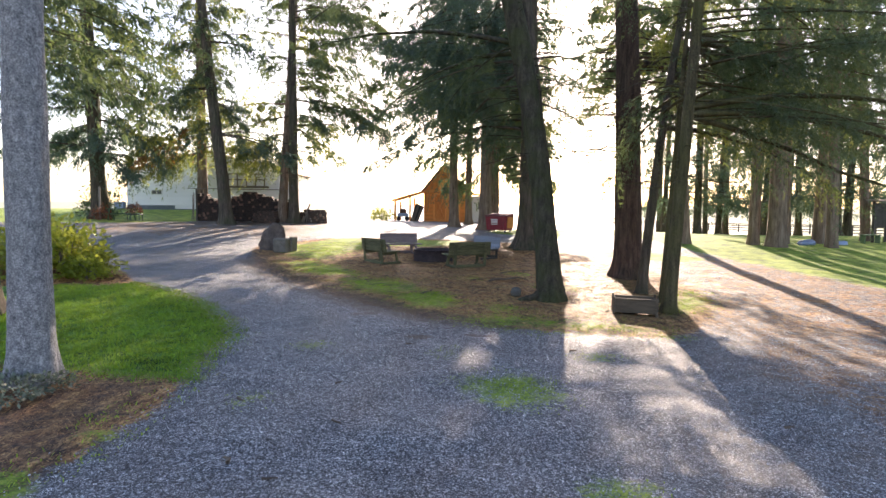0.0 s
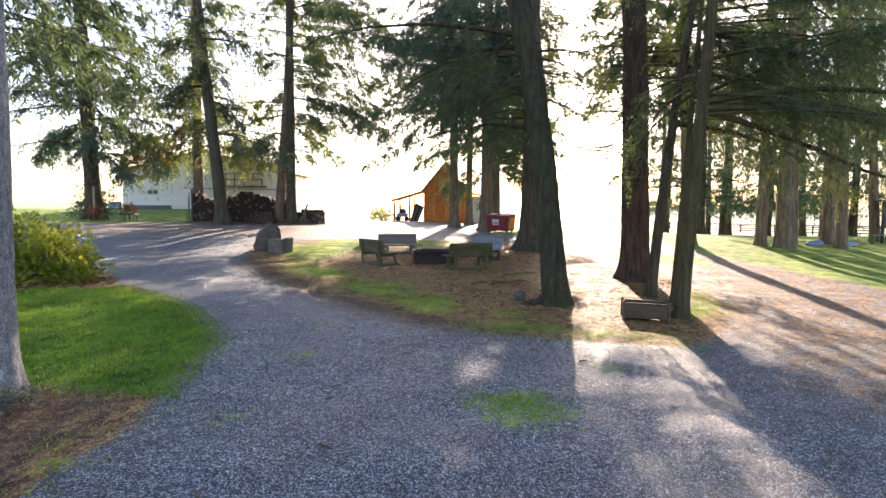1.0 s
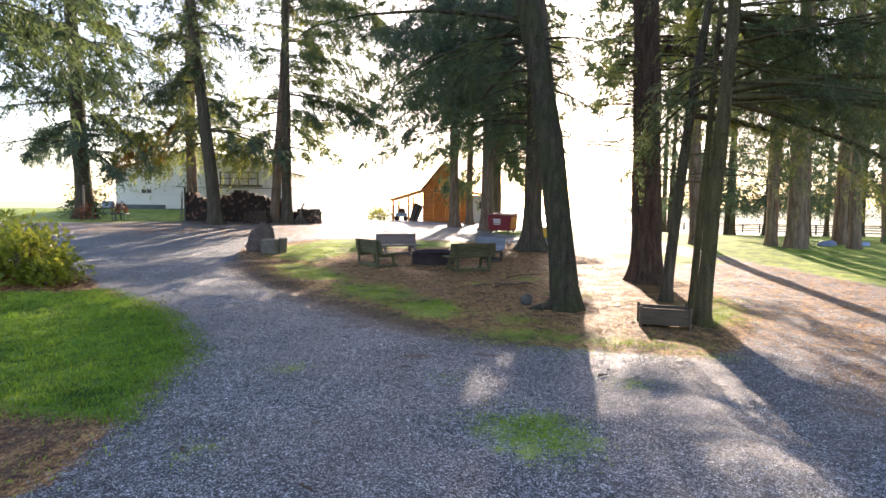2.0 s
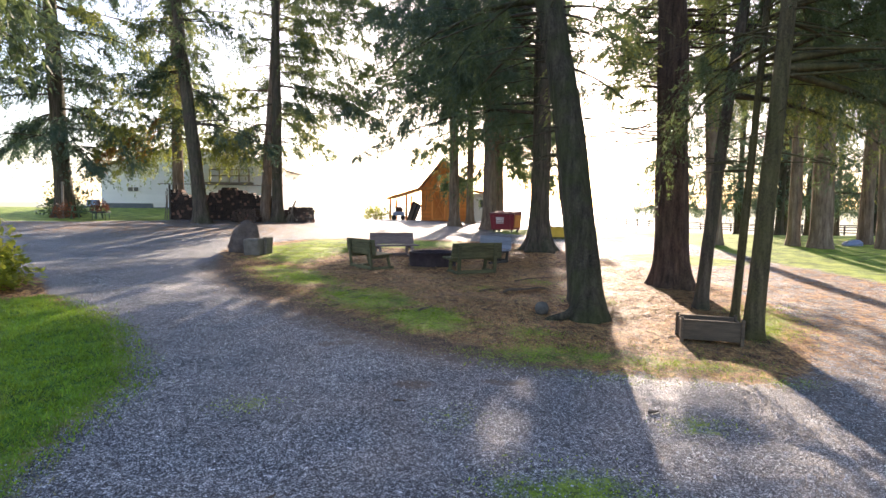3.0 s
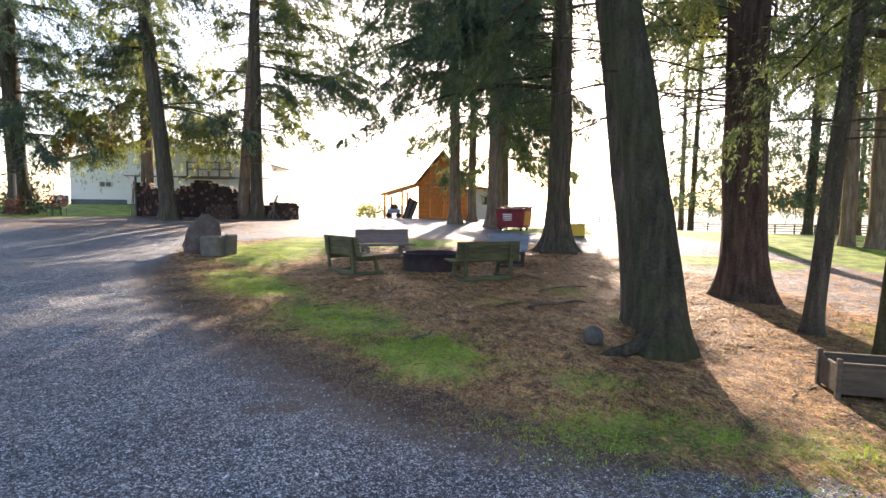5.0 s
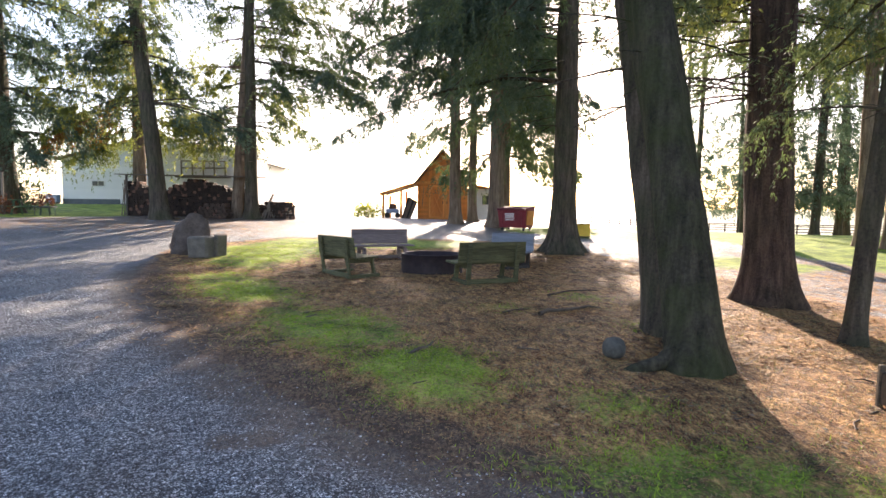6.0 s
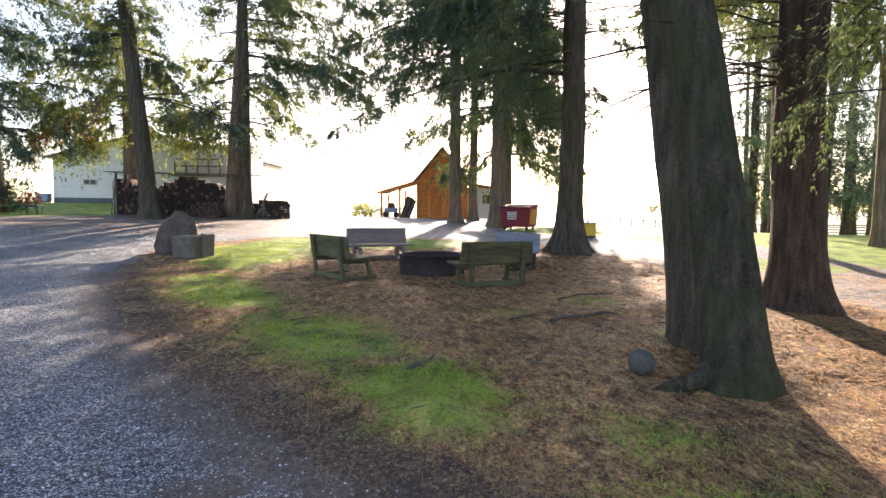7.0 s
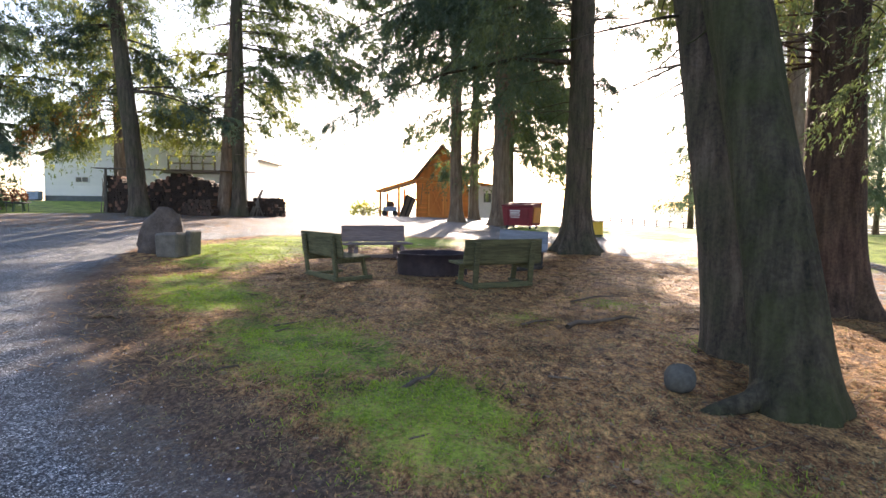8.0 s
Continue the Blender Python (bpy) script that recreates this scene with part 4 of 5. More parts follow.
part("rim", box((0.94, 0.05, 0.028), pose(0, -0.245, 0.384), 0.006), M_PLANTER, planter, "worn top rail")
part("rim", box((0.94, 0.05, 0.028), pose(0, 0.245, 0.384), 0.006), M_PLANTER, planter, "worn top rail")
part("soil", box((0.93, 0.45, 0.18), pose(0, 0, 0.16), 0.02, 0.01), M_SOIL, planter, "dark bare soil")
# ---- stone at the leaning tree's foot, sticks on the needles ----
st = smooth_ob(part("round_stone", boulder((0.29, 0.27, 0.27), 5, 3, 0.06, square=1.0), M_STONE))
st.matrix_world = pose(1.97, 14.72, gz(1.97, 14.72) - 0.015, 0, 0, 30)
tagged(st, "round grey stone at the foot of the leaning conifer", "stone")


def stick(pts, r, label):
    v, q = tube(np.array(pts), np.linspace(r, r * 0.45, len(pts)), 7)
    ob = mesh_np("fallen_branch", v, q, M_TWIG, smooth=True)
    return tagged(ob, label, "branch", "fallen branches")


def lay(points, lift=0.02):
    return [(x, y, gz(x, y) + lift + dz) for x, y, dz in points]


stick(lay([(1.5, 16.95, 0.02), (1.66, 17.12, 0.05), (1.8, 17.06, 0.06), (2.05, 17.34, 0.03), (2.3, 17.4, 0.06), (2.42, 17.58, 0.05), (2.65, 17.66, 0.0)]), 0.034, "crooked grey fallen branch on the needle bed")
stick(lay([(0.95, 17.1, 0.0), (1.15, 17.25, 0.02), (1.42, 17.4, 0.01)]), 0.017, "short fallen branch on the needle bed")
stick(lay([(-0.42, 14.5, 0.0), (-0.32, 14.65, 0.03), (-0.2, 14.8, 0.02), (-0.14, 14.98, 0.04)]), 0.028, "broken pale twig in the thin grass")
stick(lay([(2.0, 18.9, 0.0), (2.5, 19.3, 0.03), (3.1, 19.5, 0.02)]), 0.018, "long fallen branch near the benches")
rr = random.Random(4)
for _ in range(34):
    x_, y_ = rr.uniform(-3.5, 4.5), rr.uniform(12.0, 22.0)
    if float(inside(ISLAND, np.array([x_]), np.array([y_]))[0]) < 0.3:
        continue
    a_, n_ = rr.uniform(0, 6.28), rr.uniform(0.12, 0.4)
    stick(lay([(x_, y_, 0.0), (x_ + 0.5 * n_ * math.cos(a_), y_ + 0.5 * n_ * math.sin(a_), 0.012), (x_ + n_ * math.cos(a_ + 0.2), y_ + n_ * math.sin(a_ + 0.2), 0.004)], 0.006), rr.uniform(0.006, 0.012), "thin dry twig lying on the needle bed")
for x_, y_ in [(-2.35, 6.95), (-1.1, 6.3), (0.95, 4.35), (-1.85, 5.2), (-1.45, 4.9), (2.2, 9.6), (0.5, 9.9), (-0.5, 9.8), (3.9, 6.4), (-1.3, 7.6)]:
    a_ = rr.uniform(0, 6.28)
    stick(lay([(x_, y_, 0.0), (x_ + 0.06 * math.cos(a_), y_ + 0.06 * math.sin(a_), 0.012), (x_ + 0.13 * math.cos(a_ + 0.5), y_ + 0.13 * math.sin(a_ + 0.5), 0.0)], 0.012), rr.uniform(0.012, 0.022), "dark cone-sized bit of wood on the gravel")

# ---- red dumpster and yellow bin ----
dump = thing("dumpster", pose(3.5, 34.0, gz(3.5, 34.0), 0, 0, -32), "dark red steel dumpster with a dark red lid on small wheels", "dumpster")
bm = bmesh.new()
bl = [(-0.62, -0.42, 0.14), (0.62, -0.42, 0.14), (0.62, 0.42, 0.14), (-0.62, 0.42, 0.14), (-0.68, -0.5, 0.9), (0.68, -0.5, 0.9), (0.68, 0.5, 1.02), (-0.68, 0.5, 1.02)]
vs = [bm.verts.new(p) for p in bl]
for f in ((0, 1, 5, 4), (1, 2, 6, 5), (2, 3, 7, 6), (3, 0, 4, 7), (3, 2, 1, 0), (4, 5, 6, 7)):
    bm.faces.new([vs[i] for i in f])
bmesh.ops.bevel(bm, geom=list(bm.edges), offset=0.015, segments=1, affect="EDGES")
body = part("body", bm, M_RED, dump)
for sx in (-0.45, 0.0, 0.45):
    part("rib", board_between((sx, -0.44, 0.2), (sx, -0.5, 0.84), 0.05, 0.03), M_RED, dump) if sx else None
part("lid", box((1.42, 1.1, 0.05), pose(0, 0, 1.0, 6.8), 0.012), M_RED_DARK, dump, "dark red lid")
# thin sheet carrying the sunlit orange of the red side
part("side_panel", box((0.03, 0.78, 0.62), pose(0.675, 0.0, 0.56, 0, 4.5), 0.006), M_RED_SUNLIT, dump, "side that catches the sun, painted orange")
for sx in (-0.5, 0.5):
    for sy in (-0.33, 0.33):
        w = part("wheel", rod((sx - 0.025, sy, 0.075), (sx + 0.025, sy, 0.075), 0.075, None, 16), M_RUBBER, dump)
        part("fork", box((0.08, 0.04, 0.09), pose(0, 0, 0.0)), M_DARKMETAL, w).location = (sx, sy, 0.13)
sign = part("notice", box((0.52, 0.012, 0.42), pose(-0.1, -0.482, 0.6, 5.5), 0.003), M_RED, dump, "notice with lines of white lettering")
for k in range(4):
    part("text_line", box((0.46 - 0.06 * (k % 2), 0.006, 0.055 if k < 2 else 0.035), pose(-0.1, -0.4895 - 0.007 * (1.5 - k), 0.73 - 0.085 * k, 5.5), 0), M_WHITE, sign)

bn = thing("storage_bin", pose(5.62, 31.3, gz(5.62, 31.3), 0, 0, -6), "yellow painted box with a dark blue slatted lid beside the drive", "storage bin")
part("body", box((0.78, 0.6, 0.52), pose(0, 0, 0.27), 0.015), M_YELLOW, bn)
part("base", box((0.8, 0.62, 0.04), pose(0, 0, 0.02), 0.006), M_DARKMETAL, bn)
for k in range(5):
    part("lid_slat", box((0.15, 0.74, 0.03), pose(-0.34 + 0.17 * k, 0, 0.6, 12), 0.006), M_NAVY if k % 2 == 0 else M_WHITE, bn)

# ---- barn ----
barn = thing("barn", pose(0.48, 49.5, gz(0.48, 49.5) - 0.02, 0, 0, -3), "small orange-stained timber barn with cross-braced doors and a lean-to", "barn")
W, E_, PEAK, DEEP = 1.75, 2.6, 4.75, 5.5
bm = bmesh.new()
prof = [(-W, 0), (W, 0), (W, E_), (0, PEAK), (-W, E_)]
f0 = [bm.verts.new((x, 0.12, z)) for x, z in prof]
f1 = [bm.verts.new((x, DEEP, z)) for x, z in prof]
bm.faces.new(f0), bm.faces.new(f1[::-1])
for a, b, c, d in zip(f0, f1, f1[1:] + f1[:1], f0[1:] + f0[:1]):
    bm.faces.new((a, b, c, d))
part("wall", bm, M_BARN, barn)
rb = random.Random(8)
z = 0.0
while z < 2.5:
    for x0, x1 in ((-W, -0.98), (1.3, W)):
        part("log_board", box((x1 - x0, 0.07, 0.145), pose((x0 + x1) / 2, 0.085 + rb.uniform(-0.01, 0.01), z + 0.075), 0.02), M_BARN, barn)
    z += 0.155
for k in range(14):
    x = -W + 0.13 + k * (2 * W - 0.26) / 13
    top = PEAK - (PEAK - E_) * abs(x) / W
    part("gable_board", box((0.26, 0.04, max(0.1, top - 2.66)), pose(x, 0.09, (2.62 + top) / 2 - 0.02), 0.01), M_BARN, barn)
part("lintel", box((2 * W, 0.07, 0.16), pose(0, 0.05, 2.58), 0.01), M_BARN_TRIM, barn)
for cx in (-0.4, 0.74):
    d = part("door", box((1.1, 0.05, 2.3), pose(cx, 0.06, 1.25), 0.008), M_BARN, barn)
    for sx in (-0.5, 0.5):
        part("stile", box((0.12, 0.03, 2.28), pose(cx + sx * 0.98, 0.02, 1.25), 0.006), M_BARN_TRIM, d)
    for zz in (0.17, 2.33):
        part("rail", box((0.86, 0.03, 0.13), pose(cx, 0.018, zz), 0.006), M_BARN_TRIM, d)
    for s in (1, -1):
        part("brace", board_between((cx - 0.42 * s, 0.006 - 0.006 * s, 0.25), (cx + 0.42 * s, 0.006 - 0.006 * s, 2.25), 0.028, 0.12, 0.004), M_BARN_TRIM, d)
    part("hasp", box((0.05, 0.03, 0.14), pose(cx + (0.42 if cx < 0 else -0.42), -0.005, 1.2), 0.004), M_DARKMETAL, d)
loft = part("loft_door", box((0.95, 0.04, 1.0), pose(0, 0.05, 3.25), 0.008), M_BARN, barn)
for s in (1, -1):
    part("brace", board_between((0.4 * s, 0.015, 2.8), (0.0, 0.015, 3.7), 0.028, 0.1, 0.004), M_BARN_TRIM, loft)
    part("stile", box((0.1, 0.03, 0.98), pose(0.43 * s, 0.012, 3.25), 0.006), M_BARN_TRIM, loft)
part("tool_rail", board_between((-1.42, 0.0, 0.9), (-1.3, 0.0, 2.3), 0.03, 0.05), M_PLANK, barn, "grey pole leaning on the wall")
for s in (-1, 1):
    a = math.degrees(math.atan2(PEAK - E_, W))
    ln = math.hypot(PEAK - E_, W) + 0.3
    m = pose(s * (W / 2 + 0.11), DEEP / 2 - 0.1, (E_ + PEAK) / 2 + 0.0, 0, s * a, 0)
    part("roof_slope", box((ln, DEEP + 0.7, 0.09), m, 0.01), M_SHINGLE, barn)
# lean-to on the west side
part("lean_to_roof", box((2.9, 4.4, 0.08), pose(-W - 1.3, 2.1, 2.2, 0, -17), 0.01), M_SHINGLE, barn)
part("fascia", box((2.85, 0.05, 0.18), pose(-W - 1.3, -0.13, 2.15, 0, -17), 0.01), M_BARN_TRIM, barn)
for px_ in (-4.15, -2.9):
    for py_ in (0.05, 3.9):
        part("lean_to_post", box((0.15, 0.15, 1.72 if px_ < -4 else 2.05), pose(px_, py_, 0.86 if px_ < -4 else 1.03), 0.01), M_BARN_TRIM, barn)
# east wing with a white wall
part("wing_wall", box((2.4, 3.6, 2.2), pose(W + 1.2, 2.6, 1.1), 0.01), M_WHITE, barn)
part("wing_roof", box((2.9, 4.4, 0.1), pose(W + 1.25, 2.4, 2.3, 0, 8), 0.01), M_BARN_TRIM, barn)
part("wing_window", box((0.5, 0.04, 0.6), pose(W + 1.3, 0.79, 1.4), 0.005), M_GLASS, barn)
part("wing_post", box((0.12, 0.12, 2.15), pose(W + 2.4, 0.35, 1.08), 0.01), M_BARN_TRIM, barn)


def leaning_boards(x, y, n, label):
    t = thing("leaning_boards", pose(x, y, gz(x, y)), label, "boards")
    for k in range(n):
        part("board", board_between((0.11 * k, -0.15 - 0.02 * k, 0), (0.11 * k + 0.45, 0.35, 1.5 - 0.06 * k), 0.16, 0.03), M_DARKMETAL if k % 3 == 0 else M_PLANK, t)
    return t


leaning_boards(-2.3, 49.2, 6, "dark boards leaning against the barn's lean-to")
stool = thing("garden_cart", pose(-3.0, 49.7, gz(-3.0, 49.7)), "grey cart with a red load under the lean-to", "cart")
part("tray", box((0.9, 0.6, 0.3), pose(0, 0, 0.5), 0.03), M_TARP, stool)
part("load", boulder((0.6, 0.45, 0.45), 9, 3), M_LOG_RED, stool).location = (0, 0, 0.6)
for sx in (-0.35, 0.35):
    part("cart_wheel", rod((sx, -0.32, 0.19), (sx, -0.26, 0.19), 0.19, None, 18), M_RUBBER, stool)
    part("cart_leg", box((0.05, 0.05, 0.4), pose(sx, 0.24, 0.2), 0.005), M_DARKMETAL, stool)

# ---- house on the rise ----
HX, HY = -26.4, 50.5
hz = gz(-20.0, HY) - 0.05
house = thing("house", pose(HX, HY, hz), "white-sided house with a grey foundation on a grassy rise", "house")
HW, HE, HR = 13.5, 3.2, 4.9
bm = bmesh.new()
prof = [(0, -0.4), (HW, -0.4), (HW, HE), (HW / 2, HR), (0, HE)]
f0 = [bm.verts.new((x, 0.06, z)) for x, z in prof]
f1 = [bm.verts.new((x, 9, z)) for x, z in prof]
bm.faces.new(f0), bm.faces.new(f1[::-1])
for a, b, c, d in zip(f0, f1, f1[1:] + f1[:1], f0[1:] + f0[:1]):
    bm.faces.new((a, b, c, d))
part("wall", bm, M_SIDING, house)
part("foundation", box((4.0, 0.1, 0.8), pose(2.02, 0.03, 0.0), 0.01), M_FOUNDATION, house)
part("foundation", box((HW - 4.05, 0.1, 0.5), pose(4.03 + (HW - 4.05) / 2, 0.03, -0.15), 0.01), M_FOUNDATION, house)
k, z = 0, 0.42
while z < HR - 0.25:
    half = HW / 2 if z < HE - 0.1 else HW / 2 * (HR - z - 0.12) / (HR - HE)
    if half > 0.2:
        part("siding_board", box((2 * half - 0.02, 0.03, 0.235), pose(HW / 2, 0.035, z + 0.11, -3), 0.004), M_SIDING, house)
    z += 0.23
for s in (-1, 1):
    a = math.degrees(math.atan2(HR - HE, HW / 2))
    ln = math.hypot(HR - HE, HW / 2) + 0.5
    part("roof_slope", box((ln, 9.8, 0.12), pose(HW / 2 + s * (HW / 4 + 0.12), 4.4, (HE + HR) / 2 + 0.02, 0, s * a), 0.01), M_SHINGLE, house)
win = part("window", box((0.95, 0.08, 0.42), pose(2.55, 0.0, 1.5), 0.006), M_WHITE, house)
for s in (-0.21, 0.21):
    part("pane", box((0.36, 0.03, 0.3), pose(2.55 + s, -0.045, 1.5), 0.003), M_GLASS, win)
# porch with a brown rail
part("porch_wall", box((6.5, 2.6, 3.8), pose(11.2, -1.3, 1.8), 0.01), M_SIDING, house)
part("porch_roof", box((7.0, 3.2, 0.14), pose(11.2, -1.5, 3.9, 4), 0.01), M_SIDING, house)
for k in range(5):
    part("rail_post", box((0.09, 0.09, 1.0), pose(9.6 + 0.72 * k, -2.85, 2.5), 0.006), M_PLANK, house)
part("porch_deck", box((3.4, 0.9, 0.16), pose(11.05, -2.9, 1.93), 0.01), M_PLANK, house)
for zz in (2.5, 2.95):
    part("porch_rail", box((3.0, 0.06, 0.09), pose(11.05, -2.85, zz), 0.006), M_PLANK, house)
ac = thing("utility_box", pose(HX - 0.7, HY - 0.4, gz(HX - 0.7, HY - 0.4)), "blue-grey utility box beside the house wall", "utility box")
part("cabinet", box((0.8, 0.5, 0.55), pose(0.3, 0, 0.36), 0.03), M_TARP, ac)
part("pad", box((1.1, 0.7, 0.1), pose(0, 0, 0.05), 0.01), M_FOUNDATION, ac)

# ---- woodpile under a plank roof ----
rw = random.Random(12)


def woodpile(x, y, length, height, depth, roof, label, rz=0.0):
    pile = thing("woodpile", pose(x, y, gz(x, y) - 0.02, 0, 0, rz), label, "woodpile", "stacks of firewood")
    bms = [bmesh.new(), bmesh.new()]
    z, row = 0.085, 0
    while z < height:
        xx = -length / 2 + (0.08 if row % 2 else 0)
        edge = height * (1 - 0.25 * abs(math.sin(row)))
        while xx < length / 2:
            if z < height * (0.88 + 0.14 * math.sin(1.7 * xx + 1) + rw.uniform(-0.06, 0.04)):
                r = rw.uniform(0.078, 0.105)
                add_rod(bms[rw.random() < 0.12], (xx, -depth / 2 + rw.uniform(-0.06, 0.06), z), (xx + rw.uniform(-0.03, 0.03), depth / 2, z + rw.uniform(-0.02, 0.02)), r, r * rw.uniform(0.8, 1), rw.choice([5, 6, 7]))
            xx += rw.uniform(0.12, 0.16)
        z += 0.145
        row += 1
    tagged(part("firewood", bms[0], M_LOG, pile), kind="stuff")
    tagged(part("red_firewood", bms[1], M_LOG_RED, pile, "reddish split logs"), kind="stuff")
    if roof:
        for k in range(4):
            part("roof_plank", box((length + 0.9, 0.42, 0.03), pose(rw.uniform(-0.1, 0.1), -0.75 + 0.44 * k, height + 0.2 + 0.012 * k, 0, 0.4), 0.005), M_PLANK, pile)
        for s in (-1, 1):
            part("roof_post", box((0.09, 0.09, height + 0.19), pose(s * length * 0.5, -depth / 2 - 0.12, (height + 0.19) / 2), 0.008), M_FENCE, pile)
            part("roof_post", box((0.09, 0.09, height + 0.19), pose(s * length * 0.5, depth / 2 + 0.12, (height + 0.19) / 2), 0.008), M_FENCE, pile)
    return pile


woodpile(-12.3, 38.2, 5.9, 1.85, 0.9, True, "long dark stack of firewood under a plank roof", 4)
woodpile(-8.1, 38.3, 1.7, 0.95, 0.7, False, "low stack of firewood beside a conifer", 10)
woodpile(-10.7, 36.9, 1.5, 0.7, 0.5, False, "small heap of firewood before the long stack", -14)
props = thing("propped_planks", pose(-8.75, 37.75, gz(-8.75, 37.75) - 0.01), "pale planks and sticks propped against the low firewood stack", "planks")
for k in range(5):
    part("plank", board_between((0.16 * k, -0.1 * (k % 2), 0.0), (0.16 * k + 0.55 - 0.22 * k, 0.25, 1.25 - 0.16 * k), 0.09, 0.03), M_PLANK, props)
poles = thing("pole_stack", pose(-15.35, 38.1, gz(-15.35, 38.1)), "bundle of poles and sticks leaning at the woodpile's end", "poles")
for k in range(14):
    a = rw.uniform(-0.5, 0.5)
    part("pole", rod((a, rw.uniform(-0.3, 0.3), 0.0), (a * 0.4 + rw.uniform(-0.25, 0.25), rw.uniform(-0.1, 0.3), rw.uniform(1.1, 1.9)), 0.025, 0.015, 6), M_PLANK, poles)

# ---- pickup behind the woodpile ----
truck = thing("pickup_truck", pose(-17.7, 75.0, gz(-17.7, 75.0), 0, 0, 14), "pale pickup truck parked beyond the woodpile", "truck")
part("body", box((1.75, 4.6, 0.62), pose(0, 0, 0.72), 0.12), M_CAR, truck)
cab = part("cab", box((1.55, 1.7, 0.62), pose(0, 0.2, 1.3), 0.16), M_CAR, truck)
part("windscreen", box((1.3, 0.03, 0.42), pose(0, -0.665, 1.32), 0.004), M_GLASS, cab)
part("bumper", box((1.7, 0.18, 0.2), pose(0, -2.32, 0.5), 0.04), M_DARKMETAL, truck)
part("grille", box((0.9, 0.05, 0.22), pose(0, -2.31, 0.8), 0.01), M_DARKMETAL, truck)
for s in (-0.66, 0.66):
    part("headlight", box((0.28, 0.06, 0.18), pose(s, -2.3, 0.82), 0.02), M_WHITE, truck)
    for yy in (-1.4, 1.45):
        w = part("wheel", rod((s * 1.18 - 0.1, yy, 0.36), (s * 1.18 + 0.1, yy, 0.36), 0.36, None, 22), M_RUBBER, truck)
        part("rim", rod((s * 1.18 - 0.115, yy, 0.36), (s * 1.18 + 0.115, yy, 0.36), 0.2, None, 16), M_CAR, w)

# ---- things on the house lawn ----
tb = thing("picnic_table", pose(-20.0, 37.6, gz(-20.0, 37.6), 0, 0, 8), "green painted picnic table on the lawn's edge", "table")
for k in range(4):
    part("table_board", box((1.7, 0.16, 0.035), pose(0, -0.27 + 0.18 * k, 0.74), 0.006), M_TABLE, tb)
for sy in (-0.62, 0.62):
    part("seat_board", box((1.7, 0.24, 0.035), pose(0, sy, 0.43), 0.006), M_TABLE, tb)
for sx in (-0.6, 0.6):
    part("seat_bearer", box((0.05, 1.45, 0.08), pose(sx, 0, 0.37), 0.005), M_TABLE, tb)
    for s in (-1, 1):
        part("leg", board_between((sx * 1.06, s * 0.5, 0), (sx * 1.06, s * 0.25, 0.72), 0.045, 0.09), M_TABLE, tb)
post = thing("post", pose(-21.35, 37.6, gz(-21.35, 37.6)), "slim wooden post beside the old conifer", "post")
part("shaft", box((0.1, 0.1, 2.1), pose(0, 0, 1.05), 0.01), M_PLANK, post)
part("foot_stay", board_between((0.05, 0, 0.5), (0.5, 0.1, 0.0), 0.04, 0.06), M_PLANK, post)


def leaf_mound(name, m, label, category, radius, height, count, leaf, material, seed, stems=True, group=""):
    """A shrub: stems and many separate leaves over an uneven mound."""
    rs = np.random.default_rng(seed)
    t = thing(name, m, label, category, group)
    lv = Leaves()
    az, u = rs.uniform(0, 2 * math.pi, count), rs.uniform(0, 1, count)
    lump = 1 + 0.22 * np.sin(3 * az + seed) + 0.15 * np.sin(5 * az + 2 * seed) + 0.12 * np.sin(9 * u + 4 * az)
    el = np.arcsin(np.clip(u, 0, 1))
    shell = rs.uniform(0.55, 1.05, count) ** 0.5 * lump
    p = np.stack([radius * shell * np.cos(el) * np.cos(az), radius * shell * np.cos(el) * np.sin(az), 0.08 + height * shell * np.sin(el) * 0.95], -1)
    out = unit(p * np.array([1, 1, 0.8]))
    way = unit(out + rs.normal(0, 0.6, p.shape) + np.array([0, 0, -0.35]))
    nrm = unit(out + np.array([0, 0, 0.9]) + rs.normal(0, 0.4, p.shape))
    size = leaf * rs.uniform(0.6, 1.3, count)
    lv.add(p, way, nrm, size, size * 0.55)
    if stems:
        vs_, qs_, nv = [], [], 0
        for k in range(16):
            a = rs.uniform(0, 6.28)
            e = rs.uniform(0.35, 0.9)
            pts = np.array([[0.1 * math.cos(a), 0.1 * math.sin(a), -0.05], [0.4 * radius * e * math.cos(a), 0.4 * radius * e * math.sin(a), 0.5 * height], [0.8 * radius * e * math.cos(a), 0.8 * radius * e * math.sin(a), 0.85 * height]])
            v, q = tube(pts, [0.018, 0.012, 0.005], 5)
            vs_.append(v), qs_.append(q + nv)
            nv += len(v)
        tagged(mesh_np("stems", np.concatenate(vs_), np.concatenate(qs_), M_PLANK, t), kind="stuff")
    lv.build("foliage", material, t)
    return t


flo = thing("flower_stand", pose(-18.55, 36.4, gz(-18.55, 36.4)), "rust-coloured potted plants on a wire stand", "flower stand")
for sx in (-0.35, 0.35):
    for sy in (-0.2, 0.2):
        part("leg", rod((sx, sy, 0), (sx, sy, 0.42), 0.014, None, 6), M_DARKMETAL, flo)
part("tray", box((0.85, 0.55, 0.05), pose(0, 0, 0.43), 0.01), M_DARKMETAL, flo)
leaf_mound("potted_plant", pose(-18.55, 36.4, gz(-18.55, 36.4) + 0.455), "rust-red potted plant on the wire stand", "plant", 0.42, 0.5, 420, 0.12, M_FLOWER, 3, False)
leaf_mound("flower_heap", pose(-20.95, 37.0, gz(-20.95, 37.0)), "rust-red flowers beside the wooden post", "plant", 0.55, 0.75, 520, 0.13, M_FLOWER, 4, False)
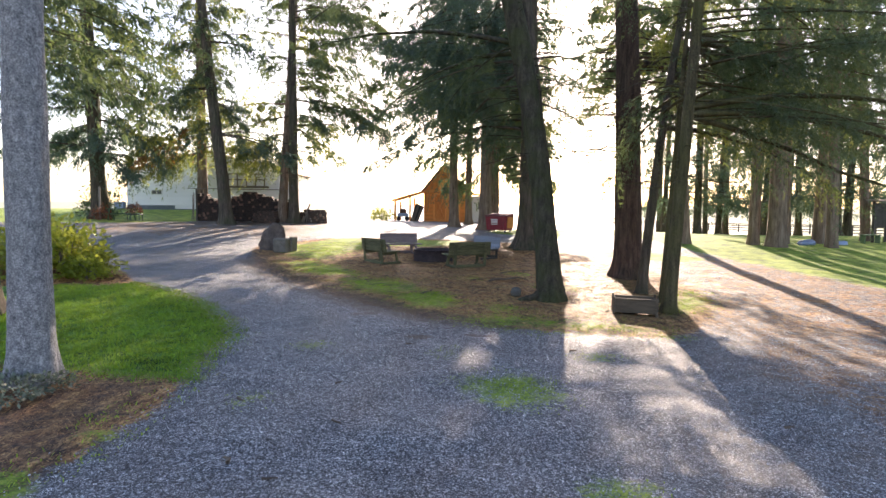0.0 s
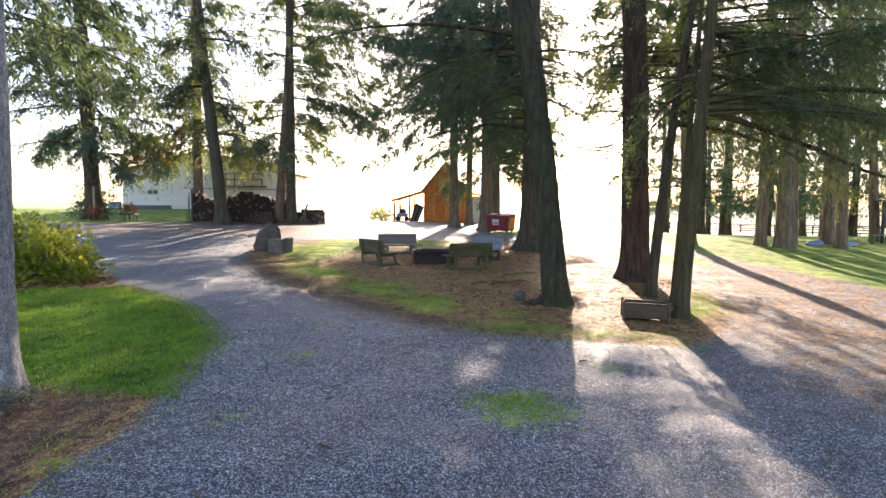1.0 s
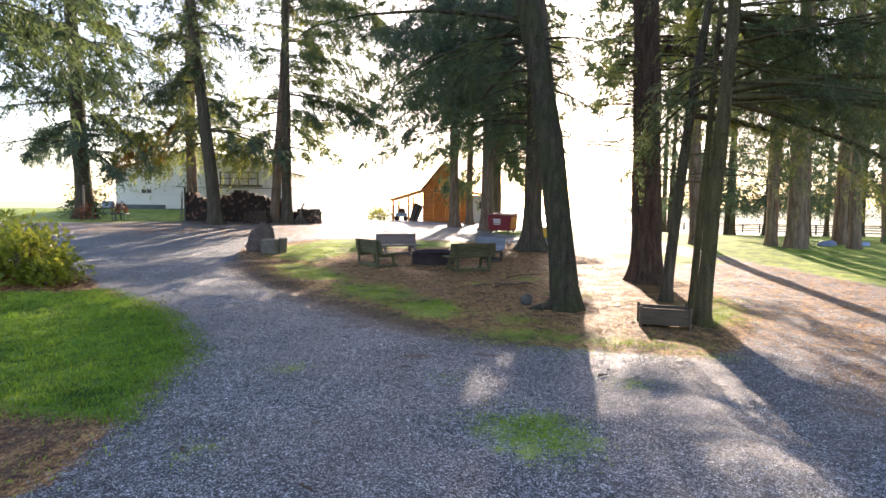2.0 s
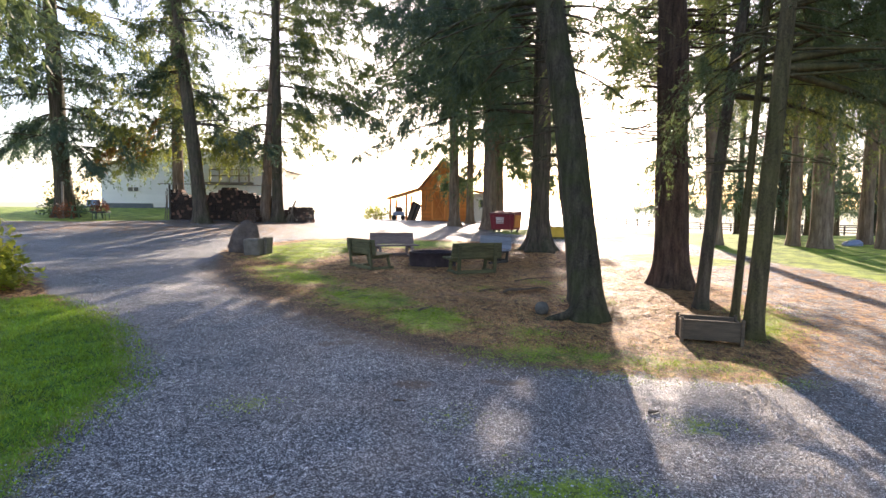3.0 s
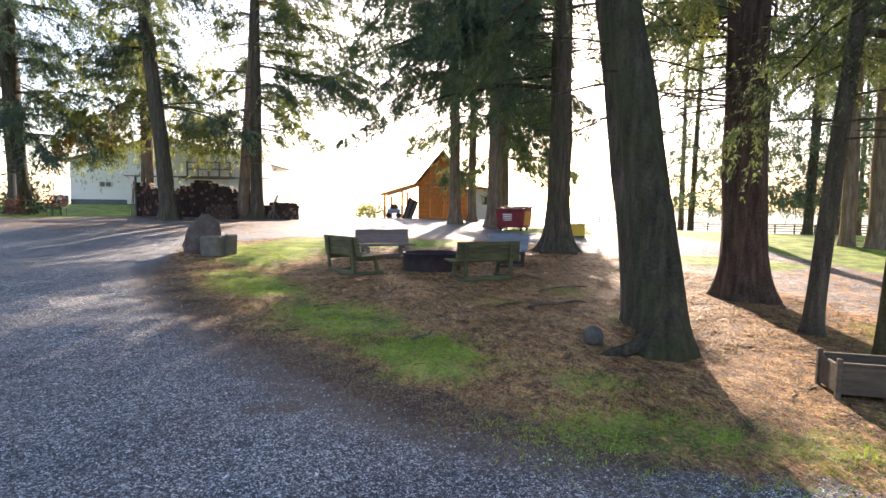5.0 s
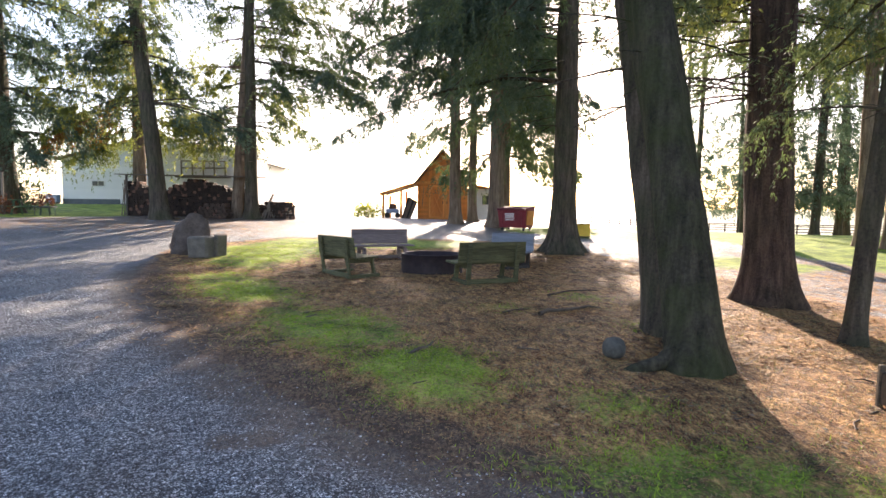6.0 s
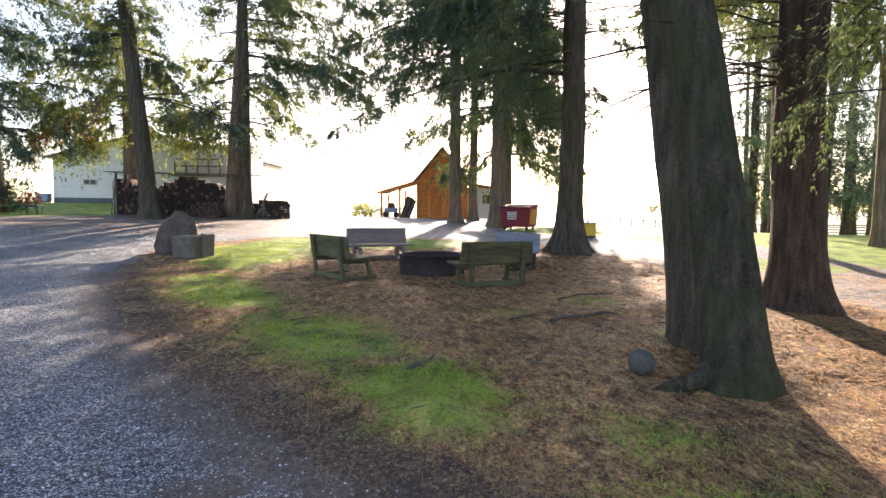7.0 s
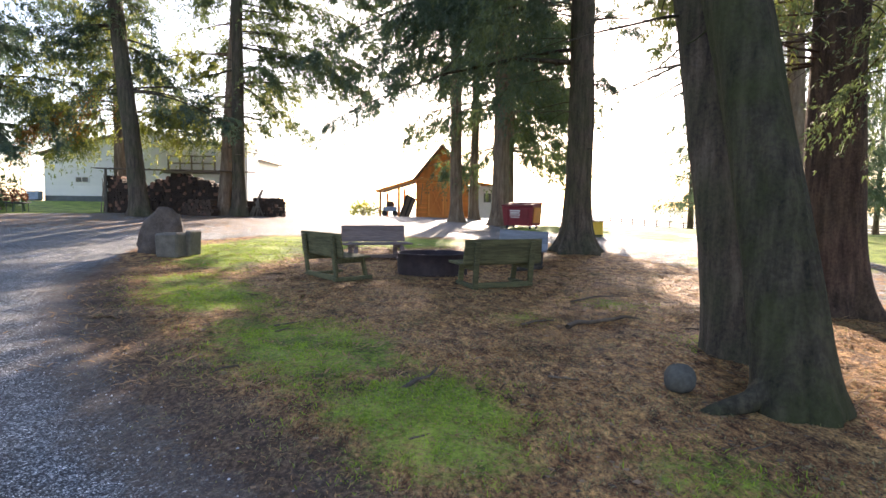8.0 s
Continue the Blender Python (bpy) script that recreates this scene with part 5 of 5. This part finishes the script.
leaf_mound("evergreen_shrub", pose(-23.6, 41.5, gz(-23.6, 41.5)), "rounded dark evergreen shrub by the old conifer", "shrub", 1.2, 1.9, 1800, 0.2, M_NEEDLE, 5)
# broad-leaved shrubs along the lawn
leaf_mound("garden_shrub", pose(-10.05, 16.1, gz(-10.05, 16.1)), "bright green broad-leaved shrub at the lawn's corner", "shrub", 1.0, 1.15, 2600, 0.17, M_LEAF, 7, group="shrubs along the lawn")
leaf_mound("garden_shrub", pose(-11.6, 17.4, gz(-11.6, 17.4)), "bright green broad-leaved shrub beside another", "shrub", 1.3, 1.35, 2800, 0.17, M_LEAF, 8, group="shrubs along the lawn")
leaf_mound("garden_shrub", pose(-11.8, 15.4, gz(-11.8, 15.4)), "low leafy shrub behind the lawn", "shrub", 1.1, 1.0, 1800, 0.16, M_LEAF, 9, group="shrubs along the lawn")
leaf_mound("garden_shrub", pose(-9.15, 15.6, gz(-9.15, 15.6)), "low pale-leaved plant at the lawn's corner", "shrub", 0.45, 0.5, 900, 0.13, M_LEAF, 10, group="shrubs along the lawn")
leaf_mound("ground_ivy", pose(-4.95, 6.92, gz(-4.95, 6.92) - 0.04), "low grey-green ivy round the grey trunk", "plant", 0.5, 0.17, 1500, 0.055, M_IVY, 12, False)
leaf_mound("barn_shrub", pose(-4.75, 49.6, gz(-4.75, 49.6)), "pale green shrub by the barn's lean-to", "shrub", 0.9, 0.9, 900, 0.18, M_LEAF, 13)

# ---- the camp on the right ----
for x_, y_, s_, t_ in [(18.75, 30.1, 0.5, "crumpled blue-grey tarp heap among the trunks"), (20.6, 30.3, 0.45, "blue tarp-covered heap beside a trunk")]:
    h_ = smooth_ob(part("tarp_heap", boulder((1.7 * s_, 0.9 * s_, 0.6 * s_), x_, 3, 0.45), M_TARP))
    h_.matrix_world = pose(x_, y_, gz(x_, y_) - 0.03)
    tagged(h_, t_, "tarp")
kiosk = thing("notice_board", pose(23.6, 31.6, gz(23.6, 31.6), 0, 0, 20), "dark wooden notice board with a pale little roof", "notice board")
for sx in (-0.5, 0.5):
    part("post", box((0.12, 0.12, 2.2), pose(sx, 0, 1.1), 0.01), M_FENCE, kiosk)
part("panel", box((0.9, 0.06, 1.3), pose(0, 0, 1.45), 0.01), M_FENCE, kiosk)
part("roof", box((1.5, 0.6, 0.07), pose(0, 0, 2.24, 6), 0.01), M_PLANK, kiosk)
cb = thing("camp_bench", pose(22.7, 31.0, gz(22.7, 31.0), 0, 0, 10), "low plank bench beside the notice board", "bench")
part("seat", box((1.2, 0.3, 0.05), pose(0, 0, 0.45), 0.008), M_TABLE, cb)
for sx in (-0.45, 0.45):
    part("leg", box((0.08, 0.26, 0.43), pose(sx, 0, 0.215), 0.008), M_TABLE, cb)

# ---- paddock fence ----
fence = thing("paddock_fence", pose(0, 0, 0), "long dark rail fence along the far paddock", "fence")
run = []
for (ax, ay), (bx_, by_) in (((31.0, 131), (34.4, 124)), ((34.4, 124), (56, 80)), ((56, 80), (70, 52))):
    n = max(1, round(math.hypot(bx_ - ax, by_ - ay) / 2.9))
    run += [(ax + (bx_ - ax) * k / n, ay + (by_ - ay) * k / n) for k in range(n)]
run.append((70, 52))
pbm = box((0.17, 0.17, 1.6), pose(0, 0, 0.6), 0.02)
pme = part("post", pbm, M_FENCE, fence)
pme.location = (*run[0], gz(*run[0]))
for x_, y_ in run[1:]:
    p_ = new("post", pme.data)
    p_.parent, p_.location = fence, (x_, y_, gz(x_, y_))
for (ax, ay), (bx_, by_) in zip(run, run[1:]):
    for zz in (0.35, 0.72, 1.09, 1.34):
        part("rail", board_between((ax, ay - 0.1, gz(ax, ay) + zz), (bx_, by_ - 0.1, gz(bx_, by_) + zz), 0.13, 0.045, 0.0), M_FENCE, fence)


# ---- loose cover: grass, needles, stones ----
def scatter(n, x0, x1, y0, y1, seed):
    r = np.random.default_rng(seed)
    return r, r.uniform(x0, x1, n), r.uniform(y0, y1, n)


def surface(x, y):
    """Height of the ground sheet as built, between its corners."""
    i = np.clip(np.searchsorted(gx, x) - 1, 0, nx - 2)
    j = np.clip(np.searchsorted(gy, y) - 1, 0, ny - 2)
    u, v = (x - gx[i]) / (gx[i + 1] - gx[i]), (y - gy[j]) / (gy[j + 1] - gy[j])
    return (GZ[j, i] * (1 - u) + GZ[j, i + 1] * u) * (1 - v) + (GZ[j + 1, i] * (1 - u) + GZ[j + 1, i + 1] * u) * v


def blades(name, x, y, r, length, width, material, label, flat=0.5, tuft=0.0):
    """Grass blades or fallen needles: bent strips of two triangles."""
    n = len(x)
    base = np.stack([x, y, surface(x, y) - 0.006], -1)
    az = r.uniform(0, 2 * math.pi, n)
    way = unit(np.stack([flat * np.cos(az), flat * np.sin(az), np.ones(n)], -1) + r.normal(0, 0.25, (n, 3)))
    ln = length * r.uniform(0.5, 1.3, n) * np.clip(1 + tuft * lumps(x, y, 41, 0.35), 0.35, 2.2)
    side = np.stack([-np.sin(az), np.cos(az), np.zeros(n)], -1) * (width * r.uniform(0.6, 1.3, n))[:, None] * 0.5
    tip = base + way * ln[:, None]
    tip[:, 2] -= 0.25 * ln * r.uniform(0, 1, n)
    tip[:, 2] = np.maximum(tip[:, 2], base[:, 2] + 0.012)
    mid = base + way * (0.5 * ln)[:, None]
    mid[:, 2] = np.maximum(mid[:, 2], base[:, 2] + 0.01)
    v = np.stack([base - side * 0.7, base + side * 0.7, mid + side, tip, mid - side], 1)
    f = np.arange(n)[:, None] * 5 + np.array([[0, 1, 2, 4]])
    tri = np.arange(n)[:, None] * 5 + np.array([[4, 2, 3, 3]])
    me_v = v.reshape(-1, 3)
    ob = mesh_np(name, me_v, f, material)
    # the tips as a second set of faces
    bm = bmesh.new()
    bm.from_mesh(ob.data)
    bm.verts.ensure_lookup_table()
    for a, b, c, _ in tri:
        bm.faces.new((bm.verts[a], bm.verts[b], bm.verts[c]))
    bm.to_mesh(ob.data)
    bm.free()
    return tagged(ob, label, "grass", kind="stuff")


patch = lambda x, y, s: 0.5 + 0.5 * lumps(x, y, s, 1.6) / 1.6
r, x, y = scatter(115000, -9.5, -3.0, 7.4, 15.3, 21)
keep = inside(LAWN, x, y) > r.normal(-0.05, 0.2, len(x))
blades("lawn_grass", x[keep], y[keep], r, 0.06, 0.0125, M_LAWN, "short bright green mown grass of the lawn", 0.8, 0.5)
r, x, y = scatter(620000, -7.5, 8.0, 10.4, 27.0, 22)
g, lit, _, _ = zones(x, y)
keep = (inside(ISLAND, x, y) > -0.6) & (r.uniform(0, 1, len(x)) < 1.3 * g * np.clip(2.2 * patch(x, y, 5) - 0.5 + 0.5 * lumps(x, y, 6, 0.45), 0.05, 1))
keep &= r.uniform(0, 1, len(x)) < np.clip(26 / y - 0.5, 0.2, 1)
blades("bed_grass", x[keep], y[keep], r, 0.05, 0.0065, M_GRASS, "uneven green grass along the edge of the needle bed", 1.1, 0.4)
r, x, y = scatter(200000, -6.5, 7.0, 10.6, 23.0, 23)
keep = (inside(ISLAND, x, y) > r.normal(0.15, 0.25, len(x))) & (r.uniform(0, 1, len(x)) < np.clip(patch(x, y, 9) * 1.3 - 0.3, 0.12, 1) * np.clip(24 / y - 0.6, 0.15, 1))
blades("dry_grass", x[keep], y[keep], r, 0.045, 0.006, M_GRASS_DRY, "thin dry grass among the fallen needles", 1.1)
r, x, y = scatter(215000, -6.5, 7.2, 10.6, 23.0, 24)
keep = (inside(ISLAND, x, y) > r.normal(0.35, 0.25, len(x))) & (r.uniform(0, 1, len(x)) < np.clip(20 / y - 0.7, 0.06, 1))
blades("needle_litter", x[keep], y[keep], r, 0.065, 0.0085, M_STRAW, "brown fallen needles and bits of bark", 5.0)
r, x, y = scatter(70000, -6.0, 7.2, 14.5, 27.0, 28)
keep = (inside(ISLAND, x, y) > r.normal(0.0, 0.3, len(x))) & (r.uniform(0, 1, len(x)) < np.clip(patch(x, y, 13), 0.15, 0.7)) & (r.uniform(0, 1, len(x)) > 0.8 * zones(x, y)[0])
blades("needle_drifts", x[keep], y[keep], r, 0.15, 0.022, M_STRAW, "matted brown needles and small twigs", 4.0)
r, x, y = scatter(16000, -8.0, -2.9, 3.4, 9.0, 25)
keep = (inside(VERGE, x, y) > r.normal(0.0, 0.15, len(x))) & (inside(LAWN, x, y) < 0.1)
blades("verge_litter", x[keep], y[keep], r, 0.06, 0.01, M_STRAW, "brown needles round the grey trunk", 4.0)
r, x, y = scatter(26000, -8.0, -2.9, 3.4, 15.0, 26)
keep = (np.abs(inside(VERGE, x, y) - 0.15) < 0.45) & (r.uniform(0, 1, len(x)) < patch(x, y, 11))
blades("verge_grass", x[keep], y[keep], r, 0.06, 0.012, M_GRASS, "ragged grass along the gravel's edge", 1.0)
r, x, y = scatter(60000, -9.0, -2.6, 7.0, 15.5, 29)
keep = np.abs(inside(LAWN, x, y) + 0.05) < r.normal(0.3, 0.15, len(x)) * np.clip(patch(x, y, 17) * 1.6, 0.1, 1)
blades("lawn_edge_grass", x[keep], y[keep], r, 0.05, 0.009, M_GRASS_DRY, "thin yellowed grass fraying out over the gravel", 1.3, 0.3)
r, x, y = scatter(170000, -3.0, 4.5, 3.6, 11.0, 27)
g, _, _, _ = zones(x, y)
keep = r.uniform(0, 1, len(x)) < g * 0.9 * np.clip(1.6 * patch(x, y, 3) - 0.2, 0, 1)
blades("drive_weeds", x[keep], y[keep], r, 0.035, 0.011, M_GRASS, "low weeds growing through the gravel", 1.2)


def stones(name, n, x0, x1, y0, y1, seed, lo, hi, dark, light, label, where, flat=1.0, rise=0.12):
    m, nn, ll, p = mat(name + "_stone")
    geo = nn.new("ShaderNodeNewGeometry")
    ll.new(ramp(nn, ll, geo.outputs["Random Per Island"], [(0.0, dark), (0.6, tuple((a + b) / 2 for a, b in zip(dark, light))), (1.0, light)]), p.inputs["Base Color"])
    p.inputs["Roughness"].default_value = 0.6
    r, x, y = scatter(n, x0, x1, y0, y1, seed)
    keep = where(r, x, y)
    x, y = x[keep], y[keep]
    n = len(x)
    s = r.uniform(lo, hi, n) * r.uniform(0.6, 1.2, n)
    oct_ = np.array([[1, 0, 0], [0, 1, 0], [-1, 0, 0], [0, -1, 0], [0, 0, 0.8], [0, 0, -0.6]], float)
    v = oct_[None] * r.uniform(0.55, 1.2, (n, 6, 1)) * s[:, None, None]
    v[..., 2] *= flat
    a = r.uniform(0, 6.28, n)
    c, sn = np.cos(a)[:, None], np.sin(a)[:, None]
    vx, vy = v[..., 0] * c - v[..., 1] * sn, v[..., 0] * sn + v[..., 1] * c
    v = np.stack([vx + x[:, None], vy + y[:, None], v[..., 2] + (surface(x, y) + rise * s)[:, None]], -1)
    tri = np.array([[0, 1, 4], [1, 2, 4], [2, 3, 4], [3, 0, 4]])
    f = (np.arange(n)[:, None, None] * 6 + tri[None]).reshape(-1, 3)
    return tagged(mesh_np(name, v.reshape(-1, 3), f, m), label, "gravel", kind="stuff")


def on_gravel(r, x, y):
    return (inside(VERGE, x, y) < r.normal(0.0, 0.12, len(x))) & (inside(ISLAND, x, y) < r.normal(-0.2, 0.22, len(x))) & (r.uniform(0, 1, len(x)) < np.clip(7.5 / np.maximum(y - 1.0, 1), 0.1, 1))


stones("gravel_chips", 130000, -6.5, 6.5, 3.2, 17.0, 31, 0.005, 0.0135, (0.022, 0.023, 0.028), (0.66, 0.67, 0.7), "crushed grey stone chips of the drive", on_gravel)
stones("bark_chips", 9000, -6.0, 7.0, 11.0, 22.0, 33, 0.008, 0.034, (0.03, 0.018, 0.012), (0.42, 0.27, 0.16), "bits of bark and cones on the needle bed", lambda r, x, y: (inside(ISLAND, x, y) > r.normal(0.2, 0.3, len(x))) & (zones(x, y)[0] < 0.3) & (r.uniform(0, 1, len(x)) < np.clip(20 / y - 0.8, 0, 1)), 0.35, 0.1)
